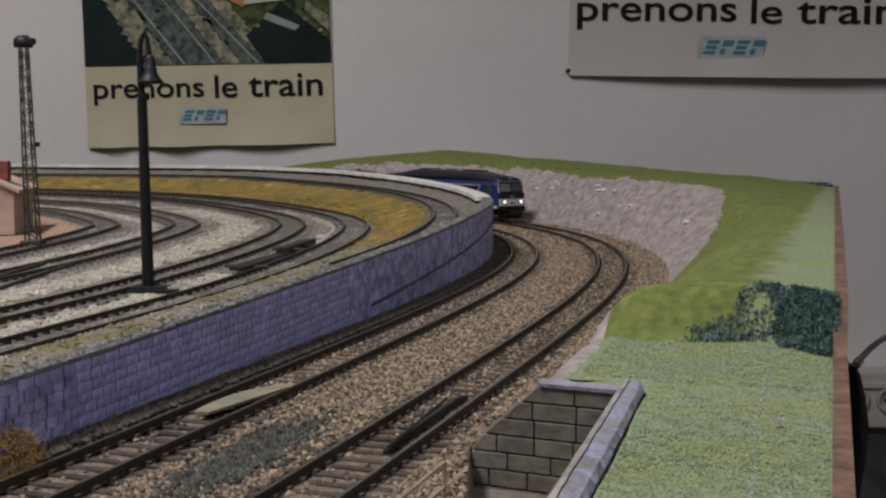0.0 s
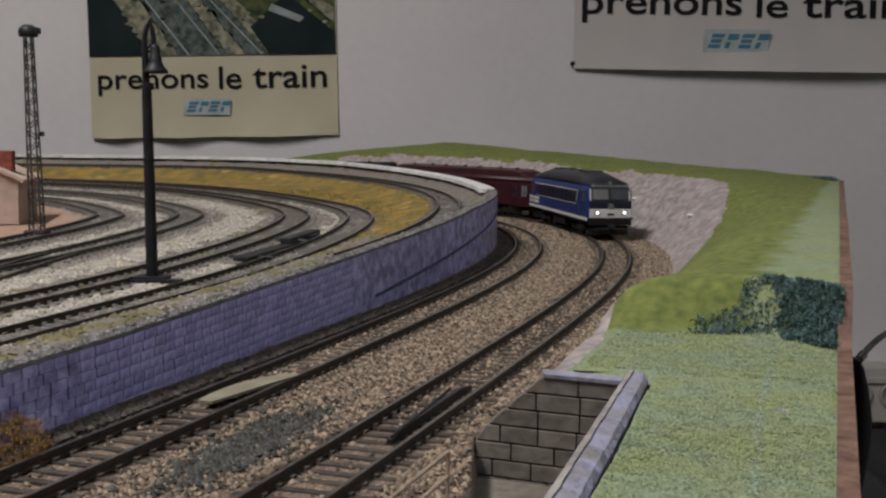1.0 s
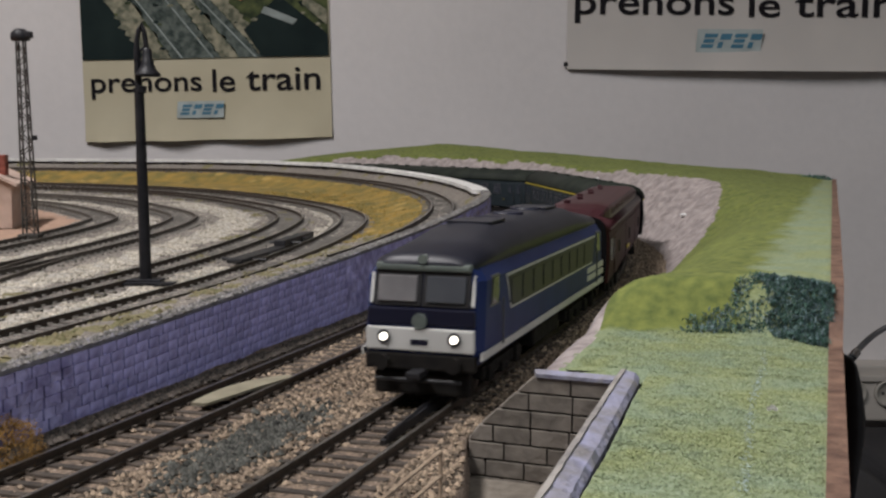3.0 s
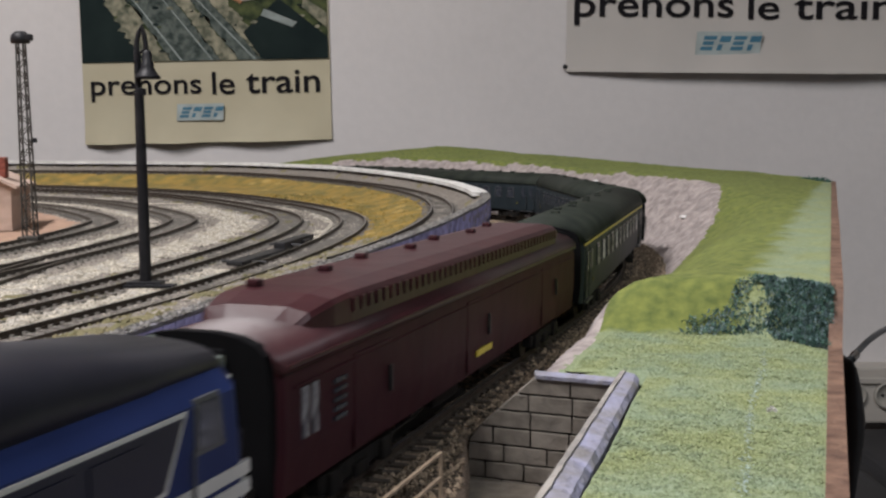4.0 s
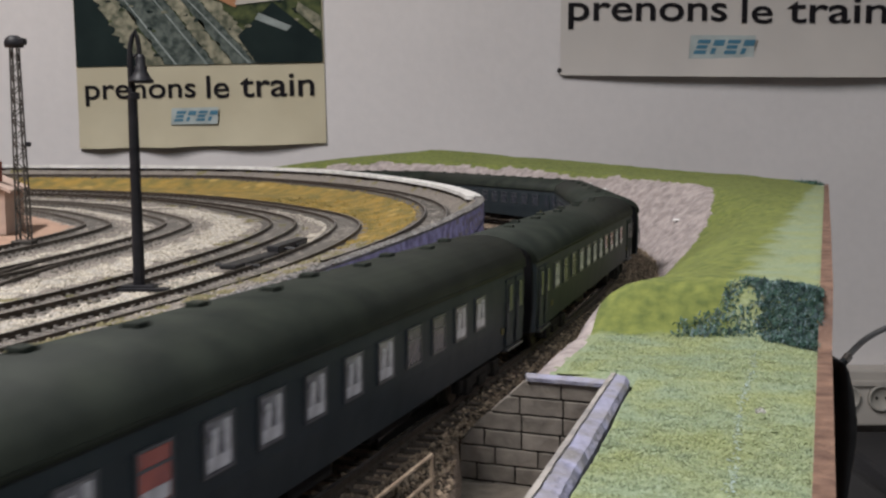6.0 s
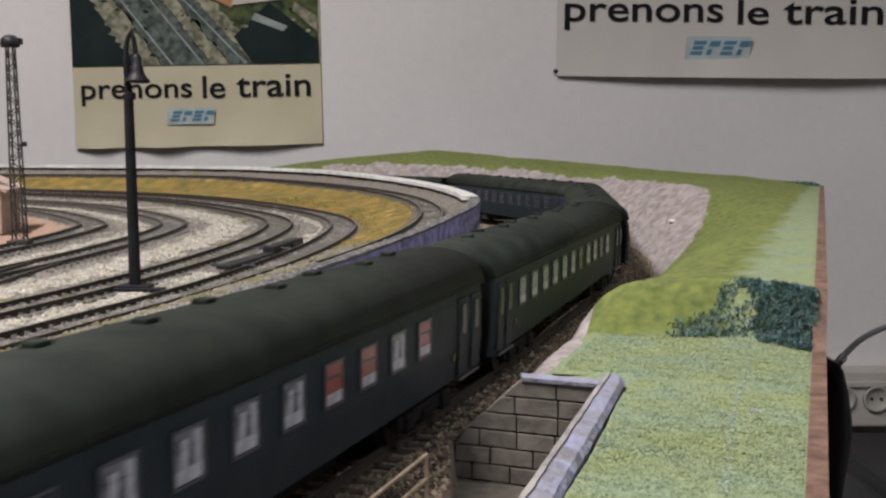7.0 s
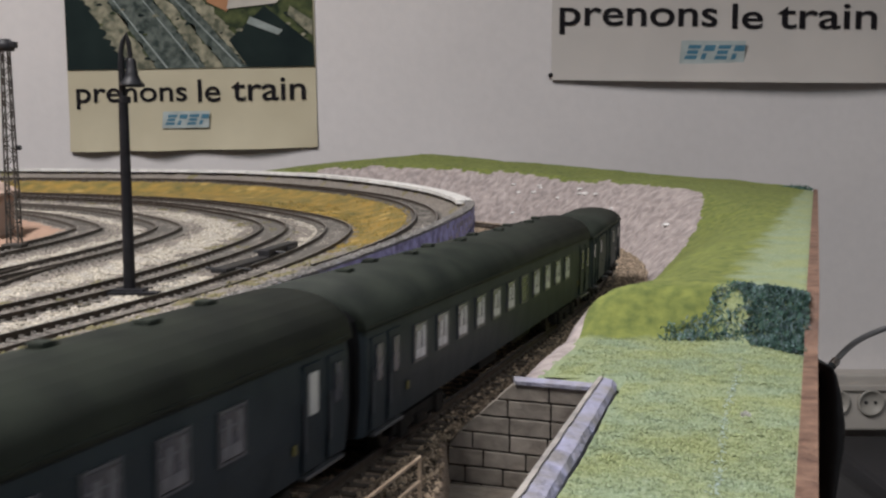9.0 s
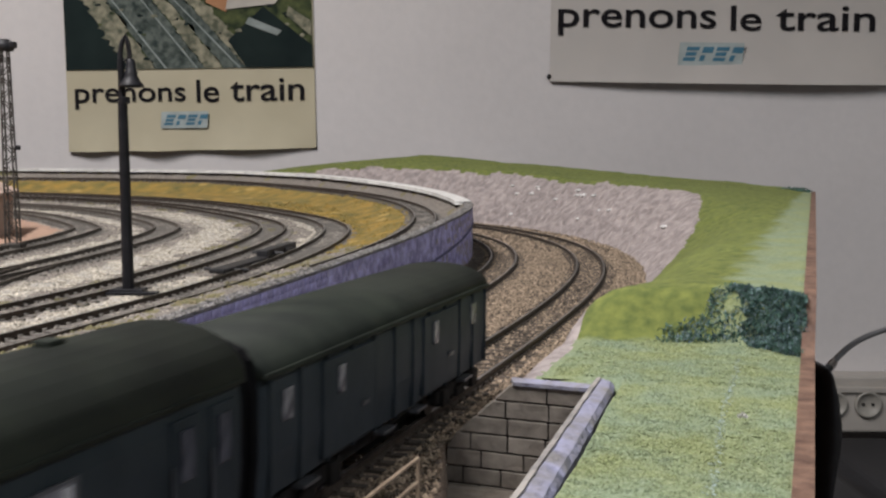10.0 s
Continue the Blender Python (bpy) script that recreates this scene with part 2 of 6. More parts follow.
    # pale and dim pane tones stand in for light in the glass
    "window": mat("coach_window", (0.30, 0.30, 0.32), (0.07, 0.07, 0.085), 230, 0.2),
    "window_dim": mat("coach_window_dim", (0.022, 0.026, 0.036), (0.06, 0.065, 0.08), 200, 0.25, spec=0.25),
    "window_grey": mat("coach_window_grey", (0.075, 0.072, 0.07), (0.03, 0.03, 0.035), 210, 0.2),
    "window_red": mat("coach_red_curtain", (0.40, 0.105, 0.075), (0.28, 0.075, 0.06), 160, 0.2),
    "seat": mat("pale_seat", (0.60, 0.60, 0.64), (0.40, 0.40, 0.43), 300, 0.3),
    "seat_dim": mat("dim_seat", (0.15, 0.15, 0.16), (0.09, 0.09, 0.10), 300, 0.3),
    "alu": mat("window_alu", (0.10, 0.105, 0.115), None, 90, 0.35, metal=0.3),
    "rubber": mat("gangway_rubber", (0.005, 0.005, 0.006), None, 90, 0.85, spec=0.1),
}


# ---- small mesh helpers ----
def mesh_of(name, verts, faces, mats, idx=None, smooth=False):
    me = bpy.data.meshes.new(name)
    me.from_pydata([tuple(v) for v in verts], [], faces)
    for m in (mats if isinstance(mats, (list, tuple)) else [mats]):
        me.materials.append(m)
    if idx is not None:
        me.polygons.foreach_set("material_index", idx)
    if smooth:
        me.polygons.foreach_set("use_smooth", [True] * len(me.polygons))
    me.update()
    return me


def thing(name, label, category, group="", kind="", at=None):
    ob = tagged(new(name), label, category, group, kind)
    if at is not None:
        ob.matrix_world = at
    return ob


def part(name, bm, material, parent, label="", smooth=False):
    if isinstance(bm, bmesh.types.BMesh):
        me = bpy.data.meshes.new(name)
        bm.to_mesh(me)
        bm.free()
        me.materials.append(material)
        if smooth:
            me.polygons.foreach_set("use_smooth", [True] * len(me.polygons))
    else:
        me = bm
    ob = new(name, me)
    ob.parent = parent
    return tagged(ob, label)


def box(sx, sy, sz, x=0, y=0, z=0, bevel=0.0, bm=None, turn=0.0):
    """A box with its middle at x, y, z, its edges rounded by bevel."""
    own = bmesh.new()
    bmesh.ops.create_cube(own, size=1.0, matrix=Matrix.Diagonal((sx, sy, sz, 1)))
    if bevel:
        bmesh.ops.bevel(own, geom=own.edges[:], offset=bevel, segments=2, affect="EDGES", profile=0.6)
    own.transform(pose(x, y, z, 0, 0, turn))
    return merge(bm, own)


def merge(bm, own):
    if bm is None:
        return own
    tmp = bpy.data.meshes.new("tmp")
    own.to_mesh(tmp)
    own.free()
    bm.from_mesh(tmp)
    bpy.data.meshes.remove(tmp)
    return bm


def rod(a, b, r, r2=None, seg=10, bm=None):
    """A round bar from a to b."""
    a, b = Vector(a), Vector(b)
    own = bmesh.new()
    bmesh.ops.create_cone(own, cap_ends=True, segments=seg, radius1=r, radius2=r if r2 is None else r2, depth=(b - a).length)
    own.transform(Matrix.Translation((a + b) / 2) @ (b - a).to_track_quat("Z", "Y").to_matrix().to_4x4())
    return merge(bm, own)


def lathe(profile, seg=24):
    """A turned body from (radius, height) pairs."""
    verts, faces = [], []
    n = len(profile)
    for i in range(seg):
        a = 2 * math.pi * i / seg
        verts += [(r * math.cos(a), r * math.sin(a), z) for r, z in profile]
    for i in range(seg):
        j = (i + 1) % seg
        for k in range(n - 1):
            faces.append((i * n + k, j * n + k, j * n + k + 1, i * n + k + 1))
    bm = bmesh.new()
    vs = [bm.verts.new(v) for v in verts]
    for f in faces:
        bm.faces.new([vs[q] for q in f])
    bmesh.ops.remove_doubles(bm, verts=bm.verts[:], dist=1e-6)
    return bm


def loft(rings, closed_ends=True):
    """Skin between rings of equally many points."""
    bm = bmesh.new()
    rows = [[bm.verts.new(p) for p in r] for r in rings]
    n = len(rows[0])
    for a, b in zip(rows, rows[1:]):
        for k in range(n):
            bm.faces.new((a[k], a[(k + 1) % n], b[(k + 1) % n], b[k]))
    if closed_ends:
        bm.faces.new(rows[0][::-1])
        bm.faces.new(rows[-1])
    bmesh.ops.recalc_face_normals(bm, faces=bm.faces[:])
    return bm


def tube(points, r, seg=8):
    rings = []
    pts = [Vector(p) for p in points]
    for i, p in enumerate(pts):
        d = (pts[min(i + 1, len(pts) - 1)] - pts[max(i - 1, 0)]).normalized()
        q = d.to_track_quat("Z", "Y")
        rings.append([p + q @ Vector((r * math.cos(2 * math.pi * k / seg), r * math.sin(2 * math.pi * k / seg), 0)) for k in range(seg)])
    return loft(rings)


# ---- the line of the main track: s runs away from the viewer, d to the outside of the bend ----
DS = 0.004
S0, S1 = -2.6, 3.8
SS = np.arange(S0, S1, DS)
KNOT_S = [0.0, 0.2, 0.4, 0.6, 0.8, 1.0, 1.3, 1.48, 1.5]
KNOT_K = [0.0, -0.035, -0.45, -1.12, -1.61, -2.03, -2.07, -2.07, 0.0]
_k = np.interp(SS, KNOT_S, KNOT_K)
_k[SS < 0] = 0
HEAD = 0.3188 + np.cumsum(_k) * DS
LX = np.cumsum(np.sin(HEAD)) * DS
LY = np.cumsum(np.cos(HEAD)) * DS
_i0 = int(round(-S0 / DS))
LX += -0.0464 - LX[_i0]
LY += 0.2 - LY[_i0]


def fall(s):
    """The hidden part of the line drops gently behind the wall."""
    return -0.045 * np.clip((np.asarray(s, float) - 1.2) / 1.6, 0, 1) ** 1.3


def at(s, d=0.0):
    """Place on the plan: s along the main line, d to its outside."""
    x, y, a = np.interp(s, SS, LX), np.interp(s, SS, LY), np.interp(s, SS, HEAD)
    return x + d * np.cos(a), y - d * np.sin(a)


def heading(s):
    return np.interp(s, SS, HEAD)


def offset_of(x, y):
    """The nearest s on the main line and the distance to its outside."""
    sel = slice(int((-1.2 - S0) / DS), int((3.6 - S0) / DS), 2)
    i = np.argmin((LX[sel] - x) ** 2 + (LY[sel] - y) ** 2)
    s = SS[sel][i]
    a = HEAD[sel][i]
    return s, (x - LX[sel][i]) * math.cos(a) - (y - LY[sel][i]) * math.sin(a)


def wall_top(s):
    return np.interp(s, [-0.3, 0.1, 0.50, 0.60, 0.70, 0.80, 0.95, 1.15, 1.3, 1.6], [0.012, 0.019, 0.0330, 0.0345, 0.0345, 0.0355, 0.0395, 0.0460, 0.048, 0.048])


def bench(s):
    return np.interp(s, [0.0, 0.15, 0.4, 0.68, 1.3], [0.004, 0.009, 0.014, 0.021, 0.036])


def yard_z(y):
    return float(np.clip(-0.011 + 0.03 * y, -0.001, 0.0265))


WALL_D = -0.082
EDGE_A, EDGE_B, CORNER = (0.0675, 0.194), 0.3357, (0.374, 1.107)


def edge_x(y):
    return EDGE_A[0] + (y - EDGE_A[1]) * EDGE_B


# ---- room ----
def slab(name, sx, sy, sz, x, y, z, m, label, cat):
    ob = part(name, box(sx, sy, sz, x, y, z), m, None)
    return tagged(ob, label, cat, kind="structure")


slab("wall_north", 7.2, 0.12, 2.7, 0, 2.01, 0.4, M["wall"], "off-white painted plaster wall behind the layout", "wall")
# the next three walls are unseen; their dark colour deepens the shadows
slab("wall_south", 7.2, 0.12, 2.7, 0, -3.06, 0.4, M["dim_bounce_wall"], "unseen room wall, darkened to cut bounced light", "wall")
slab("wall_west", 0.12, 5.1, 2.7, -3.54, -0.52, 0.4, M["dim_bounce_wall"], "unseen side wall, darkened to cut bounced light", "wall")
slab("wall_east", 0.12, 5.1, 2.7, 2.6, -0.52, 0.4, M["dim_bounce_wall"], "unseen side wall, darkened to cut bounced light", "wall")
slab("floor", 7.2, 5.3, 0.1, 0, -0.5, -0.99, M["floor"], "dark worn linoleum floor of the room", "floor")
slab("ceiling", 7.2, 5.3, 0.1, 0, -0.5, 1.62, M["ceiling"], "plain white ceiling", "ceiling")

# ---- layout ground ----
def baseboard():
    y0, y1 = -2.9, 1.62
    ring = [(-3.3, y0), (edge_x(y0), y0), (CORNER[0] - 0.004, CORNER[1]), (-0.02, 1.56), (-0.35, y1), (-3.3, y1)]
    bm = bmesh.new()
    lo = [bm.verts.new((x, y, -0.16)) for x, y in ring]
    hi = [bm.verts.new((x, y, -0.055)) for x, y in ring]
    bm.faces.new(lo[::-1])
    bm.faces.new(hi)
    for k in range(len(ring)):
        j = (k + 1) % len(ring)
        bm.faces.new((lo[k], lo[j], hi[j], hi[k]))
    bmesh.ops.recalc_face_normals(bm, faces=bm.faces[:])
    ob = part("baseboard", bm, M["board"], None)
    tagged(ob, "wooden baseboard carrying the whole model railway", "baseboard", kind="structure")
    for x, y in ((-3.1, -2.7), (-1.2, -2.7), (-3.1, 1.4), (-0.3, 1.3), (0.15, 0.7), (-0.6, -1.6)):
        leg = part("trestle_leg", box(0.06, 0.06, 0.78, x, y, -0.55, 0.004), M["board"], None)
        tagged(leg, "square wooden leg under the baseboard", "table leg", "legs of the baseboard")


baseboard()


def strip_grid(name, ss, ds, zf, mats, pick=None, smooth=True):
    """A sheet on the s-d plan with heights from zf(s, d)."""
    verts = []
    for s in ss:
        row = ds(s) if callable(ds) else ds
        for d in row:
            x, y = at(s, d)
            verts.append((x, y, zf(s, d, x, y)))
    n = len(row)
    faces, idx = [], []
    for i in range(len(ss) - 1):
        for j in range(n - 1):
            faces.append((i * n + j, i * n + j + 1, (i + 1) * n + j + 1, (i + 1) * n + j))
            idx.append(pick(i, j) if pick else 0)
    return mesh_of(name, verts, faces, mats, idx, smooth)


def bump2(x, y, f, amp):
    return noise.noise((x * f, y * f, 0.3)) * amp


# lower line's ballast floor
ss = np.concatenate([np.arange(-2.5, -0.3, 0.05), np.arange(-0.3, 0.1055, 0.008), [0.1060, 0.1096, 0.1108], np.arange(0.113, 1.5, 0.008), np.arange(1.5, 3.7, 0.05)])


def ballast_edge(s):
    """Outer edge of the ballast, drawn in beside the pit."""
    return np.interp(s, [0.045, 0.068, 0.1060, 0.1096, 0.1108], [0.0345, 0.0325, 0.0215, 0.0205, 0.040])


low = strip_grid("track_ground", ss, lambda s: np.append(np.linspace(-0.086, ballast_edge(s), 26), ballast_edge(s) + 0.0012),
                 lambda s, d, x, y: float(fall(s)) - 0.0032 - (0.0105 if d > ballast_edge(s) + 0.0006 else 0) + bump2(x, y, 260, 0.0006) + bump2(x, y, 60, 0.0006) + 0.0026 * min(max((-0.0735 - d) / 0.006, 0), 1), M["ballast"])
ob = new("track_ground", low)
tagged(ob, "brown gravel ballast bed of the two main tracks", "ground", kind="structure")


def stones(name, n, s_lo, s_hi, d_lo, d_hi, r_lo, r_hi, m, label, zlift=0.0, seed=1, avoid=(), near=1.0, heap=False):
    """Loose angular stones, each an uneven little solid."""
    rg = np.random.default_rng(seed)
    s = s_lo + (s_hi - s_lo) * rg.random(n) ** near
    d = rg.uniform(d_lo, d_hi, n)
    if heap:
        s = rg.normal((s_lo + s_hi) / 2, (s_hi - s_lo) / 4, n)
        d = rg.normal((d_lo + d_hi) / 2, (d_hi - d_lo) / 4.5, n)
    keep = np.ones(n, bool)
    for lo, hi in avoid:
        keep &= ~((d > lo) & (d < hi))
    for c in (0.0, -0.059):
        keep &= ~((np.abs(d - c) < 0.0145) & (rg.random(n) < np.clip((0.16 - s) / 0.05, 0.45, 0.93)))
    keep &= d < ballast_edge(s) - 0.0006
    s, d = s[keep], d[keep]
    n = len(s)
    x, y = at(s, d)
    r = rg.uniform(r_lo, r_hi, n)
    base = np.array([(1, 0, 0), (0, 1, 0), (-1, 0, 0), (0, -1, 0), (0, 0, 0.8), (0, 0, -0.8)], float)
    v = base[None] * rg.uniform(0.65, 1.25, (n, 6, 1)) * r[:, None, None]
    a = rg.uniform(0, 6.28, n)
    c, q = np.cos(a)[:, None], np.sin(a)[:, None]
    vx = v[..., 0] * c - v[..., 1] * q
    vy = v[..., 0] * q + v[..., 1] * c
    vz = v[..., 2] + v[..., 0] * rg.uniform(-0.4, 0.4, (n, 1))
    V = np.stack([vx + x[:, None], vy + y[:, None], vz + (fall(s) - 0.0030 + zlift + r * 0.15)[:, None]], -1).reshape(-1, 3)
    tri = np.array([(0, 1, 4), (1, 2, 4), (2, 3, 4), (3, 0, 4), (1, 0, 5), (2, 1, 5), (3, 2, 5), (0, 3, 5)])
    F = (tri[None] + 6 * np.arange(n)[:, None, None]).reshape(-1, 3)
    ob = new(name, mesh_of(name, V.tolist(), F.tolist(), m))
    return tagged(ob, label, "gravel", kind="stuff")


RAILS = [(-0.0105, -0.007), (0.007, 0.0105), (-0.0695, -0.066), (-0.052, -0.0485)]
stones("ballast_stones", 80000, -0.12, 0.75, -0.080, 0.036, 0.0004, 0.0011, M["stone"], "loose brown ballast stones between and beside the tracks", seed=2, avoid=RAILS, near=1.25)
stones("ballast_stones", 16000, 0.7, 1.3, -0.080, 0.040, 0.0008, 0.0017, M["stone"], "loose brown ballast stones on the far bend", seed=3, avoid=RAILS)
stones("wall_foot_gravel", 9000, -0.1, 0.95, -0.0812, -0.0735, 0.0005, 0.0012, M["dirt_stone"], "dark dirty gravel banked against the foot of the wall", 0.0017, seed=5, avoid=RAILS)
stones("grey_gravel", 1000, 0.040, 0.122, -0.040, -0.019, 0.0005, 0.0015, M["greystone"], "heap of dark grey gravel between the tracks", 0.0004, seed=4, heap=True)


# ---- tracks ----
RAIL_PROFILE = [(-0.0011, -0.0026), (0.0011, -0.0026), (0.0011, -0.0021), (0.0004, -0.0018), (0.0004, -0.0009), (0.00055, -0.0007), (0.00055, 0.0), (-0.00055, 0.0), (-0.00055, -0.0007), (-0.0004, -0.0009), (-0.0004, -0.0018), (-0.0011, -0.0021)]


def rail(line, off, parent, side):
    """line: points (x, y, z, heading). The head of the rail is bright, its sides are dark."""
    verts, faces, idx = [], [], []
    n = len(RAIL_PROFILE)
    for x, y, z, a in line:
        for u, w in RAIL_PROFILE:
            verts.append((x + (off + u) * math.cos(a), y - (off + u) * math.sin(a), z + w))
    for i in range(len(line) - 1):
        for k in range(n):
            j = (k + 1) % n
            faces.append((i * n + k, i * n + j, (i + 1) * n + j, (i + 1) * n + k))
            idx.append(1 if k == 6 else 0)
    return part("rail", mesh_of("rail", verts, faces, [side, M["rail_top"] if side is M["rail_side"] else side], idx), None, parent, "steel rail with a worn bright head")


def sleeper_mesh(w=0.030, t=0.0026):
    bm = box(w, t, 0.0016, 0, 0, -0.0033, 0.0003)
    for x in (-0.00875, 0.00875):
        box(0.0042, 0.0020, 0.0009, x, 0, -0.0023, 0, bm)
    me = bpy.data.meshes.new("sleeper")
    bm.to_mesh(me)
    bm.free()
    me.materials.append(M["sleeper"])
    return me


SLEEPER = sleeper_mesh()
SLEEPER_PALE = SLEEPER.copy()
SLEEPER_PALE.materials.clear()
SLEEPER_PALE.materials.append(M["sleeper_far"])


def track(name, line, gauge, label, picked=None, pitch=0.0072, side=None):
    """Two rails on sleepers. picked: the stretch (first, last point) whose sleepers are parts; the others are joined."""
    th = thing(name, label, "railway track", "tracks of the layout")
    yard = "main" not in name
    for o in (-gauge / 2, gauge / 2):
        rail(line, o, th, side or M["rail_side"])
    pts = np.array(line)
    run = np.concatenate([[0], np.cumsum(np.hypot(np.diff(pts[:, 0]), np.diff(pts[:, 1])))])
    rg = random.Random(7)
    rest_v, rest_f = [], []
    sv = [tuple(v.co) for v in SLEEPER.vertices]
    sf = [tuple(p.vertices) for p in SLEEPER.polygons]
    for q in np.arange(0.004, run[-1], pitch):
        x, y, z, a = (float(np.interp(q, run, pts[:, k])) for k in range(4))
        m = Matrix.Translation((x, y, z)) @ Matrix.Rotation(-a + rg.uniform(-0.03, 0.03), 4, "Z")
        if picked and picked[0] <= q <= picked[1]:
            ob = new("sleeper", SLEEPER_PALE if yard else SLEEPER)
            ob.parent = th
            ob.matrix_local = m
        else:
            b = len(rest_v)
            rest_v += [tuple(m @ Vector(v)) for v in sv]
            rest_f += [tuple(b + i for i in f) for f in sf]
    if rest_v:
        tagged(part("sleeper_run", mesh_of("sleeper_run", rest_v, rest_f, M["sleeper_far"]), None, th), kind="stuff")
    return th


def main_line(d, s_lo, s_hi):
    out = []
    for s in np.concatenate([np.arange(s_lo, -0.2, 0.1), np.arange(-0.2, 1.5, 0.012), np.arange(1.5, s_hi, 0.08)]):
        x, y = at(s, d)
        out.append((float(x), float(y), float(fall(s)), float(heading(s))))
    return out


track("outer_main_track", main_line(0.0, -2.4, 3.6), 0.0175, "dark weathered flat-bottom track on brown ballast", (2.3, 3.75))
track("inner_main_track", main_line(-0.059, -2.4, 2.6), 0.0175, "dark weathered flat-bottom track beside the stone wall", (2.3, 3.7))

# ---- yard inside the bend: U is its outermost through track ----
U_CTRL = [(-0.60, -0.80), (-0.375, -0.25), (-0.157, 0.405), (-0.1057, 0.541), (-0.069, 0.706), (-0.060, 0.83), (-0.0718, 0.895), (-0.135, 1.0), (-0.214, 1.09), (-0.308, 1.142), (-0.397, 1.172), (-0.7, 1.2), (-1.2, 1.2)]


def spline(ctrl, step=0.012):
    """A smooth line through control points, as x, y, z, heading at even steps."""
    c = [Vector(p) for p in ctrl]
    raw = []
    for i in range(len(c) - 1):
        p0, p1, p2, p3 = c[max(i - 1, 0)], c[i], c[i + 1], c[min(i + 2, len(c) - 1)]
        L = (p2 - p1).length
        m1 = (p2 - p0) * (L / max((p2 - p0).length, 1e-6))
        m2 = (p3 - p1) * (L / max((p3 - p1).length, 1e-6))
        for k in range(40):
            t = k / 40
            raw.append((2 * t**3 - 3 * t**2 + 1) * p1 + (t**3 - 2 * t**2 + t) * m1 + (-2 * t**3 + 3 * t**2) * p2 + (t**3 - t**2) * m2)
    raw = np.array([(p.x, p.y) for p in raw])
    for _ in range(30):
        raw[1:-1] = 0.25 * raw[:-2] + 0.5 * raw[1:-1] + 0.25 * raw[2:]
    run = np.concatenate([[0], np.cumsum(np.hypot(*np.diff(raw, axis=0).T))])
    q = np.arange(0, run[-1], step)
    x, y = np.interp(q, run, raw[:, 0]), np.interp(q, run, raw[:, 1])
    for _ in range(22):
        x[1:-1] = 0.25 * x[:-2] + 0.5 * x[1:-1] + 0.25 * x[2:]
        y[1:-1] = 0.25 * y[:-2] + 0.5 * y[1:-1] + 0.25 * y[2:]
    a = np.unwrap(np.arctan2(np.gradient(x), np.gradient(y)))
    return x, y, a


UX, UY, UA = spline(U_CTRL)


def yard_line(off, first=0, last=None, lift=0.0):
    x, y = UX + off * np.cos(UA), UY - off * np.sin(UA)
    out = [(float(p), float(q), yard_z(q) + 0.0032 + lift, float(a)) for p, q, a in zip(x, y, UA)]
    return out[first:last]


track("yard_track", yard_line(0.0), 0.0175, "weathered yard track in pale gravel", (1.25, 2.3))
track("yard_track", yard_line(-0.046), 0.0175, "weathered yard track with dark grey bed", (1.3, 2.2))
track("yard_track", yard_line(-0.122), 0.0175, "weathered yard track with grey bed", (1.4, 2.1), side=M["rail_grey"])
track("yard_track", yard_line(-0.178), 0.0175, "innermost weathered yard track near the house", (1.4, 2.1), side=M["rail_grey"])
# crossover from the second track into the third
NEAR = int(np.argmin(np.abs(UY - 0.40) + (UX > 0.5)))
APEX = int(np.argmin(np.abs(UY - 0.62) + 9 * (np.arange(len(UY)) > len(UY) * 0.75)))
cx = []
for k in range(NEAR - 14, APEX + 1):
    f = (k - NEAR + 14) / (APEX - NEAR + 14)
    off = -0.046 - 0.076 * (3 * f * f - 2 * f**3)
    cx.append((float(UX[k] + off * np.cos(UA[k])), float(UY[k] - off * np.sin(UA[k])), yard_z(UY[k]) + 0.0033, float(UA[k])))
for k in range(1, len(cx) - 1):
    cx[k] = (*cx[k][:3], math.atan2(cx[k + 1][0] - cx[k - 1][0], cx[k + 1][1] - cx[k - 1][1]))
track("yard_turnout", cx, 0.0172, "curved turnout joining two yard tracks", side=M["rail_grey"])


def upper_line(d, s_lo, s_hi):
    out = []
    for s in np.arange(s_lo, s_hi, 0.012):
        x, y = at(s, d)
        out.append((float(x), float(y), float(bench(s)) + 0.0032, float(heading(s))))
    return out


track("bench_track", upper_line(-0.117, 0.36, 2.4), 0.016, "weathered track on the bench behind the stone wall")

# ground of the yard
def bed_offset(x, y):
    i = np.argmin((UX - x) ** 2 + (UY - y) ** 2)
    return (x - UX[i]) * math.cos(UA[i]) - (y - UY[i]) * math.sin(UA[i])


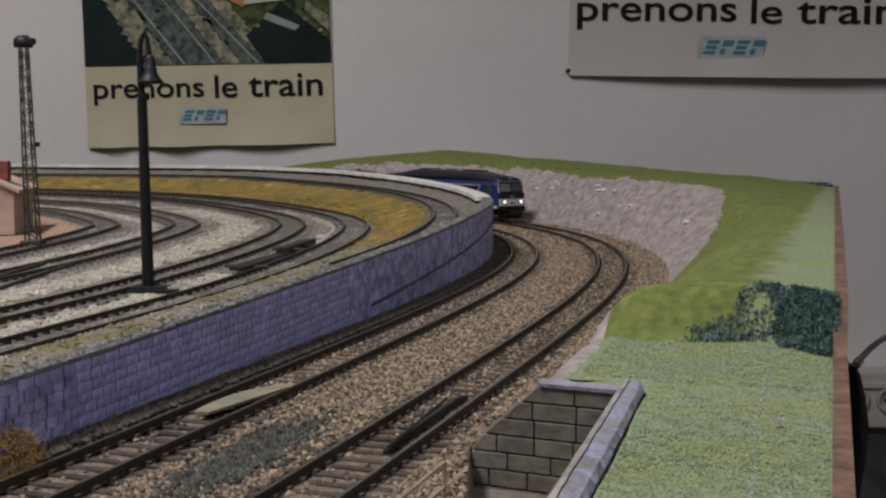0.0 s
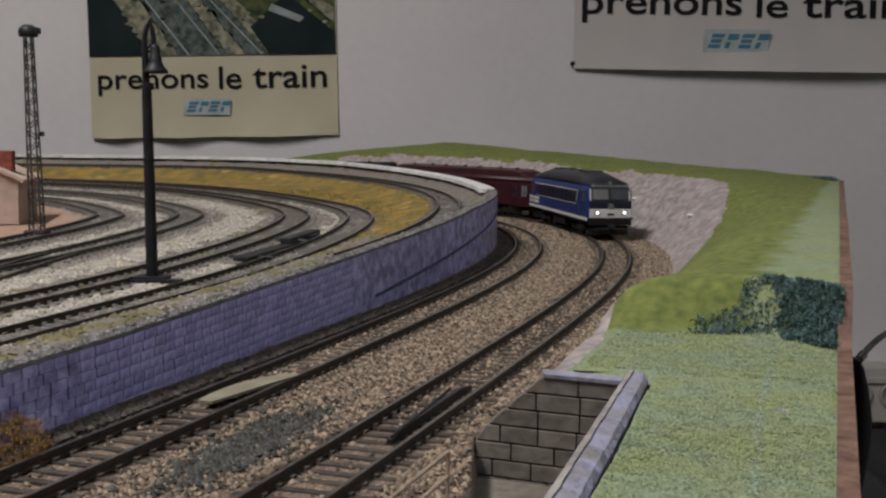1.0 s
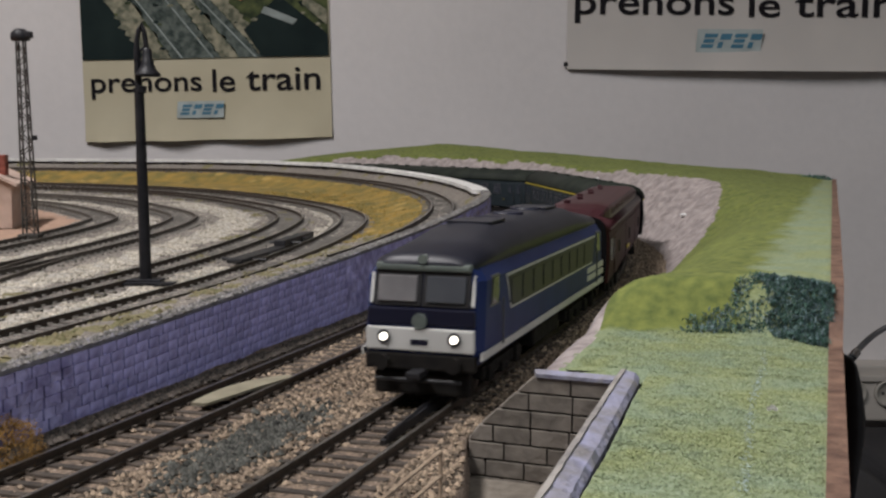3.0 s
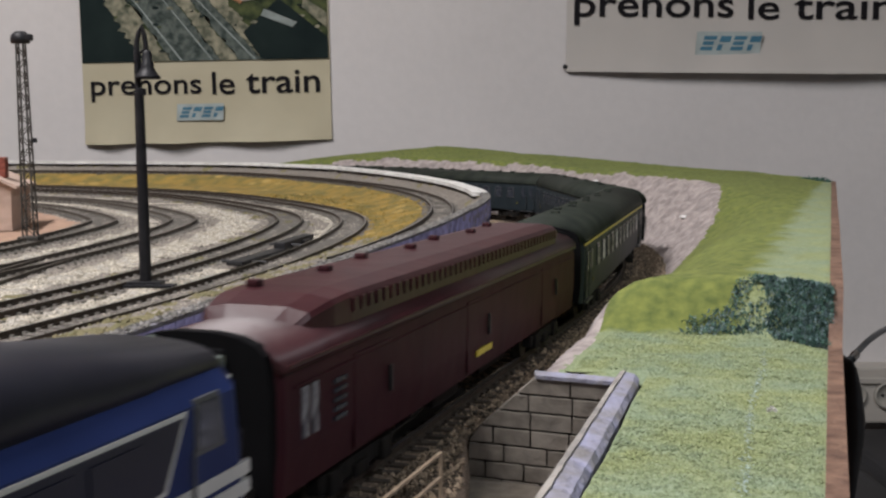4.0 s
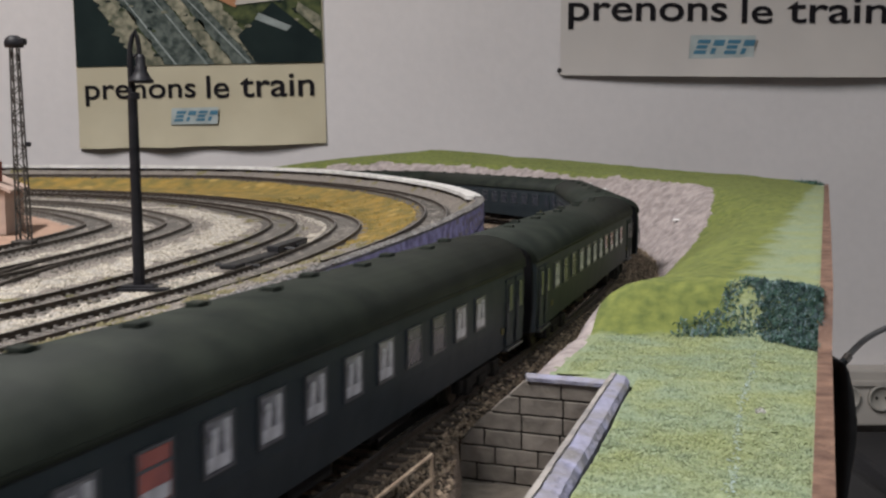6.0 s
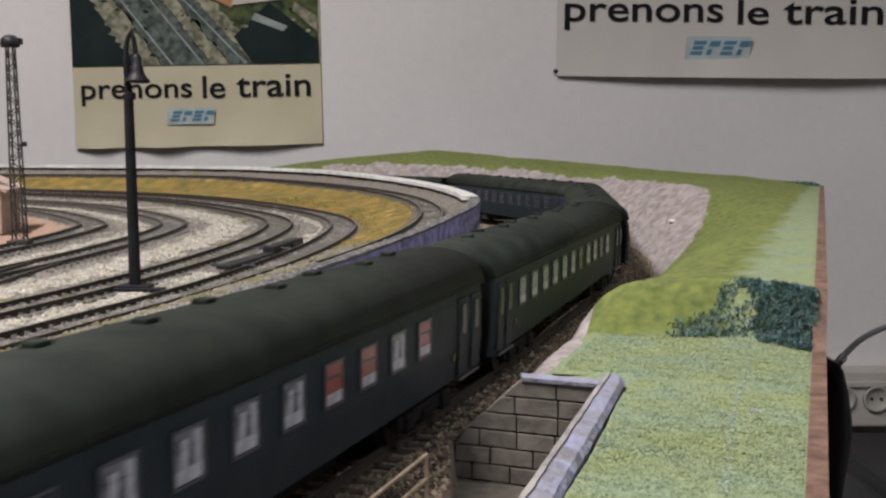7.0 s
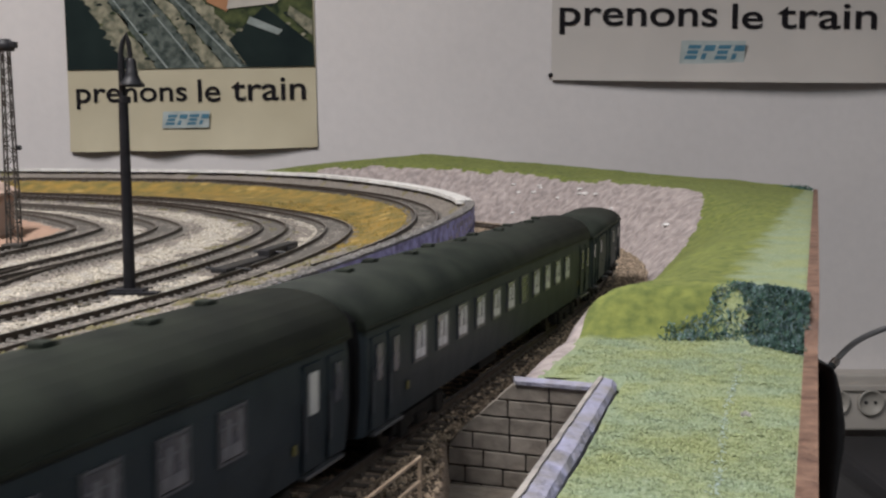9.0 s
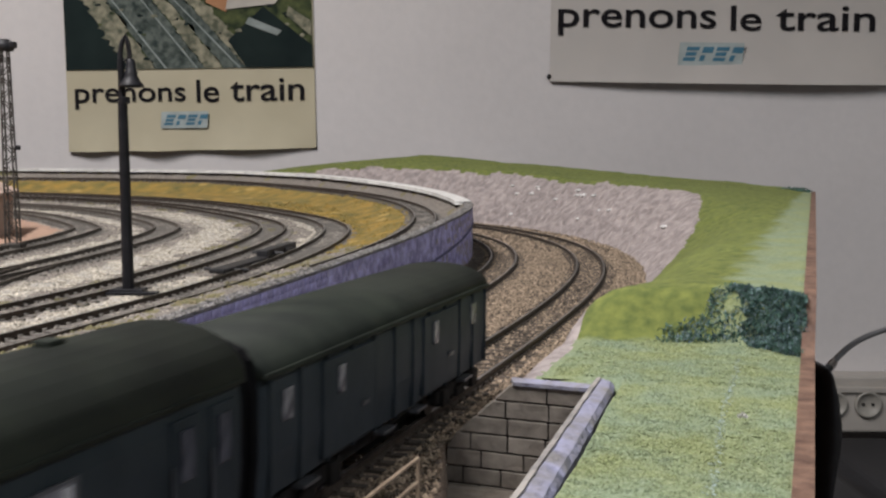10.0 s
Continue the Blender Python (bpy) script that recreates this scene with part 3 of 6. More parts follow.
def grit(name, at_points, radii, m, label, cat, seed, flat=0.7):
    """Many small uneven grains, each a solid of its own, at the given places."""
    rg = np.random.default_rng(seed)
    c, n = np.array(at_points, float), len(at_points)
    r = rg.uniform(*radii, n)
    base = np.array([(1, 0, 0), (0, 1, 0), (-1, 0, 0), (0, -1, 0), (0, 0, flat), (0, 0, -flat)], float)
    v = base[None] * rg.uniform(0.6, 1.25, (n, 6, 1)) * r[:, None, None]
    a = rg.uniform(0, 6.28, (n, 1))
    V = np.stack([v[..., 0] * np.cos(a) - v[..., 1] * np.sin(a), v[..., 0] * np.sin(a) + v[..., 1] * np.cos(a), v[..., 2] + v[..., 0] * rg.uniform(-0.4, 0.4, (n, 1))], -1) + c[:, None]
    tri = np.array([(0, 1, 4), (1, 2, 4), (2, 3, 4), (3, 0, 4), (1, 0, 5), (2, 1, 5), (3, 2, 5), (0, 3, 5)])
    F = (tri[None] + 6 * np.arange(n)[:, None, None]).reshape(-1, 3)
    me = mesh_of(name, V.reshape(-1, 3).tolist(), F.tolist(), m)
    return tagged(new(name, me), label, cat, kind="stuff")


def yard_ground():
    cell = 0.0058
    xs, ys = np.arange(-0.95, 0.09, cell), np.arange(0.0, 1.42, cell)
    grid, verts, info = {}, [], []
    for j, y in enumerate(ys):
        for i, x in enumerate(xs):
            s, d = offset_of(x, y)
            if d > -0.066 or s > 2.9:
                continue
            px, py = x, y
            if d > -0.0855:
                px, py = (float(v) for v in at(s, -0.0855))
                d = -0.0855
            dw = -0.085 - d
            f = min(max((dw - 0.046) / 0.036, 0.0), 1.0)
            f = f * f * (3 - 2 * f)
            z = float(bench(s)) * (1 - f) + yard_z(py) * f
            if dw < 0.018 and s > 0.45:
                z += (float(wall_top(s)) - 0.0012 - float(bench(s))) * (1 - dw / 0.018) * min((s - 0.45) / 0.1, 1)
            if dw < 0.02:
                z += bump2(px, py, 170, 0.0022)
            z += bump2(px, py, 90, 0.0011) + bump2(px, py, 300, 0.0006)
            grid[i, j] = len(verts)
            verts.append((px, py, z))
            info.append((dw, bed_offset(px, py), s))
    faces, idx = [], []
    for (i, j), a in grid.items():
        q = [grid.get(k) for k in ((i + 1, j), (i + 1, j + 1), (i, j + 1))]
        if None in q:
            continue
        faces.append((a, *q))
        dw, off, s = info[a]
        x, y, _ = verts[a]
        wob = bump2(x, y, 70, 0.006)
        m = 0
        patch = noise.noise((x * 75, y * 75, 4))
        if dw < 0.016 and s > 0.5:
            m = 3 if patch > 0.34 else 1
        elif dw < 0.008 or (dw < 0.018 and s < 0.35):
            m = 3 if patch > -0.05 else 1
        elif dw < 0.046 and s > 0.2:
            m = 1
        elif 0.042 < dw < 0.078 + wob and s > 0.28:
            m = 2 if s + wob * 10 > 0.48 else (3 if patch > 0.02 else 1)
        elif dw < 0.07 and s <= 0.35:
            m = 3 if patch > 0.02 else 1
        elif off > 0.009 and s > 0.28:
            m = 2 if s + wob * 10 > 0.48 else (3 if patch > 0.02 else 1)
        elif -0.034 < off < -0.012 and y < 0.60 + wob:
            m = 0
        elif -0.074 + wob < off < -0.034:
            m = 3 if patch > 0.3 else 1
        elif any(abs(off - c) < 0.0225 + wob * 0.6 for c in (-0.046, -0.122, -0.178)) or abs(off) < 0.012 + wob * 0.4:
            m = 1
        elif y > 0.97 + wob * 3 and off > -0.13:
            m = 1 if noise.noise((x * 14, y * 60, 1)) > -0.25 else 0
        elif off < -0.196 - wob and y < 1.0:
            m = 4
        idx.append(m)
    me = mesh_of("yard_ground", verts, faces, [M["yard"], M["bed"], M["ochre"], M["edge_grass"], M["terra"]], idx, True)
    co, kinds, behind = np.array(verts), np.array(idx), np.array([q[0] for q in info])
    loops = np.array([f[0] for f in faces])
    rg = np.random.default_rng(17)
    for name, which, n, r0, r1, m, label in (("yard_stones", 0, 38000, 0.0005, 0.0011, "yard_stone", "loose pale gravel of the goods yard"),
                                              ("bed_stones", 1, 46000, 0.0005, 0.0011, "bed_stone", "loose grey-brown gravel of the yard's track beds"),
                                              ("ochre_tufts", 2, 1800, 0.0008, 0.0024, "ochre", "ochre and olive scatter tufts on the bench"),
                                              ("edge_tufts", 3, 4200, 0.0007, 0.0018, "edge_grass", "olive scatter and grit along the wall's top")):
        pick = loops[kinds == which]
        pick = pick[(co[pick, 1] > 0.25) & (co[pick, 1] < 1.1) & (co[pick, 0] > -0.46)]
        near = 1.0 / (0.15 + co[pick, 1]) if which == 0 else np.ones(len(pick))
        chosen = rg.choice(pick, n, p=near / near.sum())
        inside = np.clip((behind[chosen] - 0.004) / 0.008, 0, 1)[:, None]
        c = co[chosen] + np.c_[rg.uniform(0, 0.0058, (n, 2)) * inside, np.zeros(n)]
        grit(name, c, (r0, r1), M[m], label, "gravel" if which < 2 else "grass", 60 + which)
    tagged(new("yard_ground", me), "goods yard ground of pale gravel, grey beds and ochre grass", "ground", kind="structure")


yard_ground()


# ---- stone retaining wall between yard and main line ----
def retaining_wall():
    ss = np.arange(-0.6, 3.0, 0.012)
    wall = thing("retaining_wall", "lilac painted stone block retaining wall with pale coping", "wall", kind="structure")

    def ribbon(name, d0, d1, z0, z1, m, label, s_lo=-9, s_hi=9):
        rings = []
        for s in ss:
            if not s_lo <= s <= s_hi:
                continue
            (xa, ya), (xb, yb) = at(s, d0), at(s, d1)
            rings.append([(xa, ya, z0(s)), (xb, yb, z0(s)), (xb, yb, z1(s)), (xa, ya, z1(s))])
        return part(name, loft(rings), m, wall, label)

    base = lambda s: float(fall(s)) - 0.006
    ribbon("core", WALL_D - 0.0055, WALL_D - 0.0008, base, lambda s: float(wall_top(s)) - 0.0012, M["joint"], "recessed dark mortar core")
    ribbon("coping", WALL_D - 0.0058, WALL_D + 0.0002, lambda s: float(wall_top(s)) - 0.0012, lambda s: float(wall_top(s)), M["cap"], "pale grey coping strip", -9, 0.71)
    ribbon("white_kerb", WALL_D - 0.0120, WALL_D + 0.0004, lambda s: float(wall_top(s)) - 0.0022, lambda s: float(wall_top(s)) + 0.0008, M["kerb"], "white plaster kerb along the far top", 0.70, 9)
    # a lighter parapet course stands proud above a sagging seam
    ribbon("seam_strip", WALL_D - 0.0009, WALL_D + 0.0010, lambda s: float(np.interp(s, [0.3, 0.62, 0.9], [0.004, 0.0215, 0.030])), lambda s: float(np.interp(s, [0.3, 0.62, 0.9], [0.0052, 0.0228, 0.0315])), M["joint"], "dark seam between two layers of block sheet", 0.3, 0.95)
    # blocks: courses follow the ground; those by the foot of the viewer's side are single pieces
    rg = random.Random(11)
    course, count = 0.0030, 0
    rest = {"purple_far": ([], []), "purple_grey": ([], [])}
    shapes = []
    for k in range(4):
        L = 0.0050 + 0.0007 * k
        bm = box(L - 0.00065, 0.0012, course - 0.00010, 0, 0, 0, 0.00008)
        me = bpy.data.meshes.new("block")
        bm.to_mesh(me)
        bm.free()
        me.materials.append(M["purple"])
        shapes.append((L, me, [tuple(v.co) for v in me.vertices], [tuple(p.vertices) for p in me.polygons]))
    for c in range(18):
        s = -0.10 + rg.uniform(0, 0.004)
        while s < 1.05:
            L, me, vs, fs = shapes[rg.randrange(4)]
            top = float(wall_top(s)) - 0.0012
            z = top - course * (c + 0.5)
            if z > -0.0050:
                x, y = at(s + L / 2, WALL_D - 0.0003 + rg.uniform(-0.00012, 0.00014))
                a = float(heading(s + L / 2))
                tilt = math.atan2(float(wall_top(s + 0.01) - wall_top(s)), 0.01)
                m = Matrix.Translation((x, y, z)) @ Matrix.Rotation(math.pi / 2 - a, 4, "Z") @ Matrix.Rotation(-tilt, 4, "Y")
                if 0.08 < s < 0.27 and count < 300:
                    ob = new("block", me)
                    ob.parent = wall
                    ob.matrix_local = m
                    count += 1
                else:
                    # more and more blocks turn from lilac to grey round the bend
                    rest_v, rest_f = rest["purple_grey" if rg.random() < np.interp(s, [0.42, 0.80], [0.0, 1.0]) else "purple_far"]
                    b = len(rest_v)
                    rest_v += [tuple(m @ Vector(v)) for v in vs]
                    rest_f += [tuple(b + i for i in f) for f in fs]
            s += L
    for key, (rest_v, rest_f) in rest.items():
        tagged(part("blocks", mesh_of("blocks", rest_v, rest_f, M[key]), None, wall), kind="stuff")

    rg = np.random.default_rng(23)
    top = [(*at(s, WALL_D - d), float(wall_top(s)) + 0.0002) for s, d in zip(rg.uniform(-0.1, 0.74, 4200), rg.uniform(-0.0002, 0.0052, 4200))]
    grit("coping_grit", top, (0.0004, 0.0011), M["grit"], "grey and lilac and grey grit along the wall's top", "gravel", 24)


retaining_wall()


# ---- hill, cutting and bank outside the bend ----
def d_edge(s):
    """How far out the board reaches at s: to its straight side, then to its slanted back."""
    x0, y0 = at(s)
    a = float(heading(s))
    nx, ny = math.cos(a), -math.sin(a)
    best = 0.34
    den = nx - EDGE_B * ny
    if den > 1e-6:
        t = (edge_x(y0) - x0) / den
        if t > 0:
            best = min(best, t)
    bx, by = CORNER
    vx, vy = -0.372, 0.385
    den = nx * vy - ny * vx
    if abs(den) > 1e-6:
        t = ((bx - x0) * vy - (by - y0) * vx) / den
        if t > 0 and s > 0.55:
            best = min(best, t)
    if s > 1.2:
        best = min(best, 0.16)
    return best


def step_line(x):
    """Foot of the step in the grass."""
    return float(np.interp(x, [0.04, 0.068, 0.096, 0.106, 0.12], [0.356, 0.352, 0.350, 0.330, 0.312]))


def plateau(s, d, x, y):
    """Height of the grass beyond the slope."""
    far = np.interp(s, [0.2, 0.5, 0.73, 0.95, 1.1, 1.2, 1.3, 1.5], [0.031, 0.037, 0.045, 0.047, 0.053, 0.0545, 0.050, 0.034])
    e = max(edge_x(y) - x, 0) * 0.95
    far -= 0.010 * math.exp(-e / 0.07) * np.interp(s, [0.4, 0.8], [0, 1])
    far += np.interp(s, [0.95, 1.0, 1.13, 1.2, 1.3, 1.4], [0, 0.002, 0.006, 0.0115, 0.006, 0]) * min(max((d - 0.082) / 0.06, 0), 1)
    step = np.clip((y - step_line(x)) / 0.022, 0, 1)
    step = step * step * (3 - 2 * step)
    return 0.0165 + (float(far) - 0.0165) * step


def hill_z(s, d, x, y):
    w = np.interp(s, [0.17, 0.25, 0.5, 0.7, 1.2], [0.013, 0.055, 0.080, 0.060, 0.045])
    d0 = np.interp(s, [0.1, 0.22, 0.35, 0.45, 1.3], [0.031, 0.029, 0.029, 0.033, 0.036])
    f = min(max((d - d0) / w, 0), 1)
    rocky = np.interp(s, [0.45, 0.65], [0, 1])
    f = (1 - rocky) * (1 - (1 - f) ** 2.3) + rocky * (1 - (1 - f) ** 1.25)
    z = -0.004 + (plateau(s, d, x, y) + 0.004) * f + float(fall(s))
    z -= 0.0022 * min(max((0.117 - s) / 0.006, 0), 1)
    rough = 0.0046 * rocky * min(1, 4 * f * (1 - f) + 0.15)
    z += bump2(x, y, 30, 0.0012) * f + (noise.noise((s * 120 + d * 75, d * 12, 2)) + 0.6 * noise.noise((s * 300 + d * 190, d * 40, 2))) * rough + bump2(x, y, 240, 0.0006)
    return z


def pale_values(me):
    """How pale the grass is: below the step and along the board's edge."""
    a = me.attributes.new("pale", "FLOAT", "POINT")
    for i, v in enumerate(me.vertices):
        x, y = v.co.x, v.co.y
        low = min(max((step_line(x) - y) / 0.014 + 0.5, 0), 1)
        e = (edge_x(y) - x) * 0.95
        wide = np.interp(y, [0.33, 0.5, 0.8, 1.1], [0.028, 0.025, 0.017, 0.008])
        side = min(max((wide - e) / (wide * 0.9) + 0.35, 0), 0.85)
        a.data[i].value = max(low, side)


def hill():
    s_all = np.concatenate([np.arange(0.110, 0.65, 0.0032), np.arange(0.65, 1.3, 0.006), np.arange(1.3, 1.9, 0.02)])
    N = 64

    def row(s):
        q = np.linspace(0, 1, N)
        inner = np.linspace(0.028, 0.105, 40)
        lim = d_edge(s)
        if lim < 0.12:
            return 0.028 + (lim - 0.028) * q
        return np.concatenate([inner, np.linspace(0.105, lim, N - 39)[1:]])

    rr = random.Random(4)

    def pick(i, j):
        s = s_all[i]
        r = row(s)
        d = r[j]
        x, y = at(s, d)
        wob = bump2(x, y, 45, 0.010) + noise.noise((s * 40, d * 40, 5)) * 0.006 + rr.uniform(-0.0015, 0.0015)
        top = np.interp(s, [0.45, 0.7, 0.9, 1.2], [0.06, 0.094, 0.082, 0.076]) + wob * 0.5
        if s > 0.44 + (d - 0.034) * 4.4 + wob and d < top:
            return 1
        if s < 0.235 and d < 0.0425 + wob * 0.3:
            return 1
        if d < 0.037 and s > 0.4:
            return 1
        return 0

    me = strip_grid("hill", s_all, row, hill_z, [M["grass"], M["rock"]], pick)
    pale_values(me)
    tagged(new("hill", me), "grassy hillside with a grey plaster rock cutting along the track", "hillside", kind="structure")


hill()


def near_bank():
    """Flat pale grass along the board's edge, with the sunken pit beside the track left open."""
    verts, faces = [], []
    ys = np.concatenate([np.arange(-2.4, 0.10, 0.05), np.arange(0.10, 0.325, 0.0022)])
    us = np.linspace(0, 1, 44)
    for y in ys:
        if y <= 0.292:
            lo = 0.0513 - (0.2815 - y) * 0.287
        else:
            lo = 0.0345 + (y - 0.30) * 0.33
        hi = edge_x(y)
        if hi < lo + 0.01:
            hi = lo + 0.01
        for u in us:
            x = lo + (hi - lo) * u
            z = 0.0165 + bump2(x, y, 30, 0.0012) + bump2(x, y, 240, 0.0006)
            if y > 0.26:
                s, d = offset_of(x, y)
                z -= 0.0022 * min(max((s - 0.117) / 0.006, 0), 1) + 0.02 * min(max((s - 0.130) / 0.02, 0), 1)
            verts.append((x, y, z))
    n = len(us)
    for i in range(len(ys) - 1):
        for j in range(n - 1):
            faces.append((i * n + j, i * n + j + 1, (i + 1) * n + j + 1, (i + 1) * n + j))
    me = mesh_of("grass_bank", verts, faces, M["grass"], None, True)
    pale_values(me)
    ob = new("grass_bank", me)
    tagged(ob, "pale green flock grass bank along the board's edge", "grass", kind="structure")
    verts = [(*at(s, d), -0.0128) for s in (-2.3, 0.120) for d in (0.022, 0.041, 0.085)]
    ob = new("pit_floor", mesh_of("pit_floor", verts, [(0, 1, 4, 3), (1, 2, 5, 4)], M["pit"]))
    tagged(ob, "bare earth floor below the block wall", "ground", kind="structure")


near_bank()


def flock(name, n, seed, label, region, radii):
    """Fine grains of flock grass lying on a surface."""
    rg = random.Random(seed)
    pts = []
    for _ in range(n * 4):
        p = region(rg)
        if p is not None:
            pts.append(p)
        if len(pts) == n:
            break
    ob = grit(name, pts, radii, M["fibre"], label, "grass", seed, 0.85)
    pale_values(ob.data)


def on_bank(rg):
    y = 0.12 + 0.22 * rg.random()
    x = rg.uniform(0.0517 - (0.2815 - y) * 0.287, edge_x(y) - 0.001)
    if y > 0.322:
        return None
    return x, y, 0.0165 + bump2(x, y, 30, 0.0010) + bump2(x, y, 240, 0.0007)


def on_low_hill(rg):
    s = rg.uniform(0.118, 0.26)
    d = rg.uniform(0.047, d_edge(s) - 0.002)
    x, y = at(s, d)
    if y > step_line(x):
        return None
    return float(x), float(y), hill_z(s, d, x, y)


flock("flock_grains", 22000, 8, "fine pale green flock on the bank", on_bank, (0.00022, 0.0005))
flock("flock_grains", 6000, 9, "fine pale green flock below the grass step", on_low_hill, (0.00025, 0.0006))


def fascia():
    """Thin plywood skirt along the board's edge, stepped up where the hill begins."""
    rings = []
    t = 0.0032
    for y in np.concatenate([np.arange(-2.6, 0.30, 0.1), np.arange(0.30, 0.42, 0.01), np.arange(0.42, 1.1, 0.04), [1.107]]):
        x = edge_x(y)
        if y < 0.30:
            top = 0.0172
        else:
            s, d = offset_of(x, y)
            top = max(hill_z(s, d - 0.002, x, y), 0.0165) + 0.0012
        rings.append([(x - 0.0005, y, -0.17), (x + t, y - 0.001, -0.17), (x + t, y - 0.001, top), (x - 0.0005, y, top)])
    ob = part("fascia", loft(rings), M["ply"], None)
    tagged(ob, "thin brown plywood skirt along the edge of the layout", "fascia board", kind="structure")


fascia()

# ---- block wall with coping and the sunken pit by the track ----
def pit_wall():
    th = thing("pit_wall", "dark block abutment wall with a lilac coping and wing wall", "wall")
    zt = 0.0160
    xl, yl, xr, yr = 0.0060, 0.2962, 0.0455, 0.2800

    def face_y(x):
        return yl + (yr - yl) * (x - xl) / (xr - xl)

    def left_at(z):
        return float(np.interp(z, [-0.014, -0.0015, zt], [0.0078, 0.0080, 0.0252]))

    core = loft([[(left_at(z) + 0.0006, face_y(left_at(z)) + 0.0008, z), (xr, yr + 0.0008, z), (xr + 0.001, yr + 0.009, z), (left_at(z) + 0.0022, face_y(left_at(z)) + 0.008, z)] for z in (-0.014, -0.006, -0.0015, 0.008, zt - 0.0006)])
    part("core", core, M["mortar"], th, "dark mortar backing")
    rg = random.Random(5)
    h = 0.0046
    for c in range(7):
        z = zt - 0.0006 - h * (c + 0.5)
        x = left_at(z - h / 2) - 0.0001
        first = left_at(z + h / 2) - x + (0.0028 if c % 2 else 0.0075) + rg.uniform(0, 0.0016)
        while x < xr - 0.001:
            L, first = first or rg.uniform(0.0092, 0.0108), 0.0
            a, b = max(x, left_at(z + h / 2)), min(x + L, xr)
            if b - a > 0.0014:
                g, q = 0.00022, rg.uniform(-0.00012, 0.00012)
                rings = []
                for zz, k in ((z - h / 2 + g, 0.00022), (z - h / 2 + 1.8 * g, 0), (z + h / 2 - 1.8 * g, 0), (z + h / 2 - g, 0.00022)):
                    u, v = max(x + g, left_at(zz)) + k, b - g - k
                    rings.append([(u, face_y(u) + q + k, zz), (v, face_y(v) + q + k, zz), (v, face_y(v) + 0.002, zz), (u, face_y(u) + 0.002, zz)])
                part("brick", loft(rings), M["brick"], th)
            x += L
    rings = []
    for k in range(15):
        f = k / 14
        x = 0.0246 + (0.0470 - 0.0246) * f
        w = 0.0009 * noise.noise((f * 14, 1, 1))
        y = face_y(x)
        rings.append([(x, y - 0.0006, zt - 0.0008), (x, y - 0.0007 + w, zt + 0.0002), (x, y + 0.0030 + w, zt + 0.0007 + w * 0.4), (x, y + 0.0052, zt - 0.0006)])
    part("coping", loft(rings), M["coping"], th, "worn pale coping slab")
    rings, lip = [], []
    for k in range(40):
        f = k / 39
        y = 0.2845 - 0.19 * f
        x = 0.0446 - (0.2815 - y) * 0.287
        w, v = noise.noise((f * 40, 3, 1)) * 0.00028, noise.noise((f * 55, 7, 1)) * 0.00025
        wide = float(np.interp(f, [0, 0.06, 1], [0.0046, 0.0054, 0.0062]))
        rings.append([(x - 0.0002, y, -0.014), (x + wide, y, -0.014), (x + wide + 0.0002 + w, y, zt + 0.0001), (x + wide - 0.0009 + w, y, zt + 0.0013 + v), (x + 0.0014, y, zt + 0.0019 + v), (x + 0.0004 + v, y, zt + 0.0016 + v), (x - 0.0002, y, zt - 0.0004)])
        lip.append([(x - 0.0005 + v, y, zt - 0.0006 + w), (x + 0.0012 + v, y, zt + 0.0015), (x + 0.0013 + w, y, zt + 0.0023 + v), (x + 0.0001 + w, y, zt + 0.0021 + v), (x - 0.0007 + v, y, zt + 0.0010 + w)])
    wing = part("wing_wall", loft(rings), M["coping"], th, "thick lilac-grey sloping wing wall")
    part("lip", loft(lip), M["cap_pale"], wing, "worn pale inner lip")


pit_wall()


def handrail():
    th = thing("handrail", "small tan handrail fence beside the track", "fence")
    pts = [at(s, 0.0305) for s in (-0.018, 0.020, 0.0575)]
    for x, y in pts:
        part("post", rod((x, y, -0.0128), (x, y, 0.0078), 0.0005, seg=6), M["fence"], th)
    for z in (0.0078, 0.0024):
        (xa, ya), (xb, yb) = pts[0], pts[-1]
        part("bar", rod((xa, ya, z), (xb, yb, z), 0.00048, seg=6), M["fence"], th)


handrail()


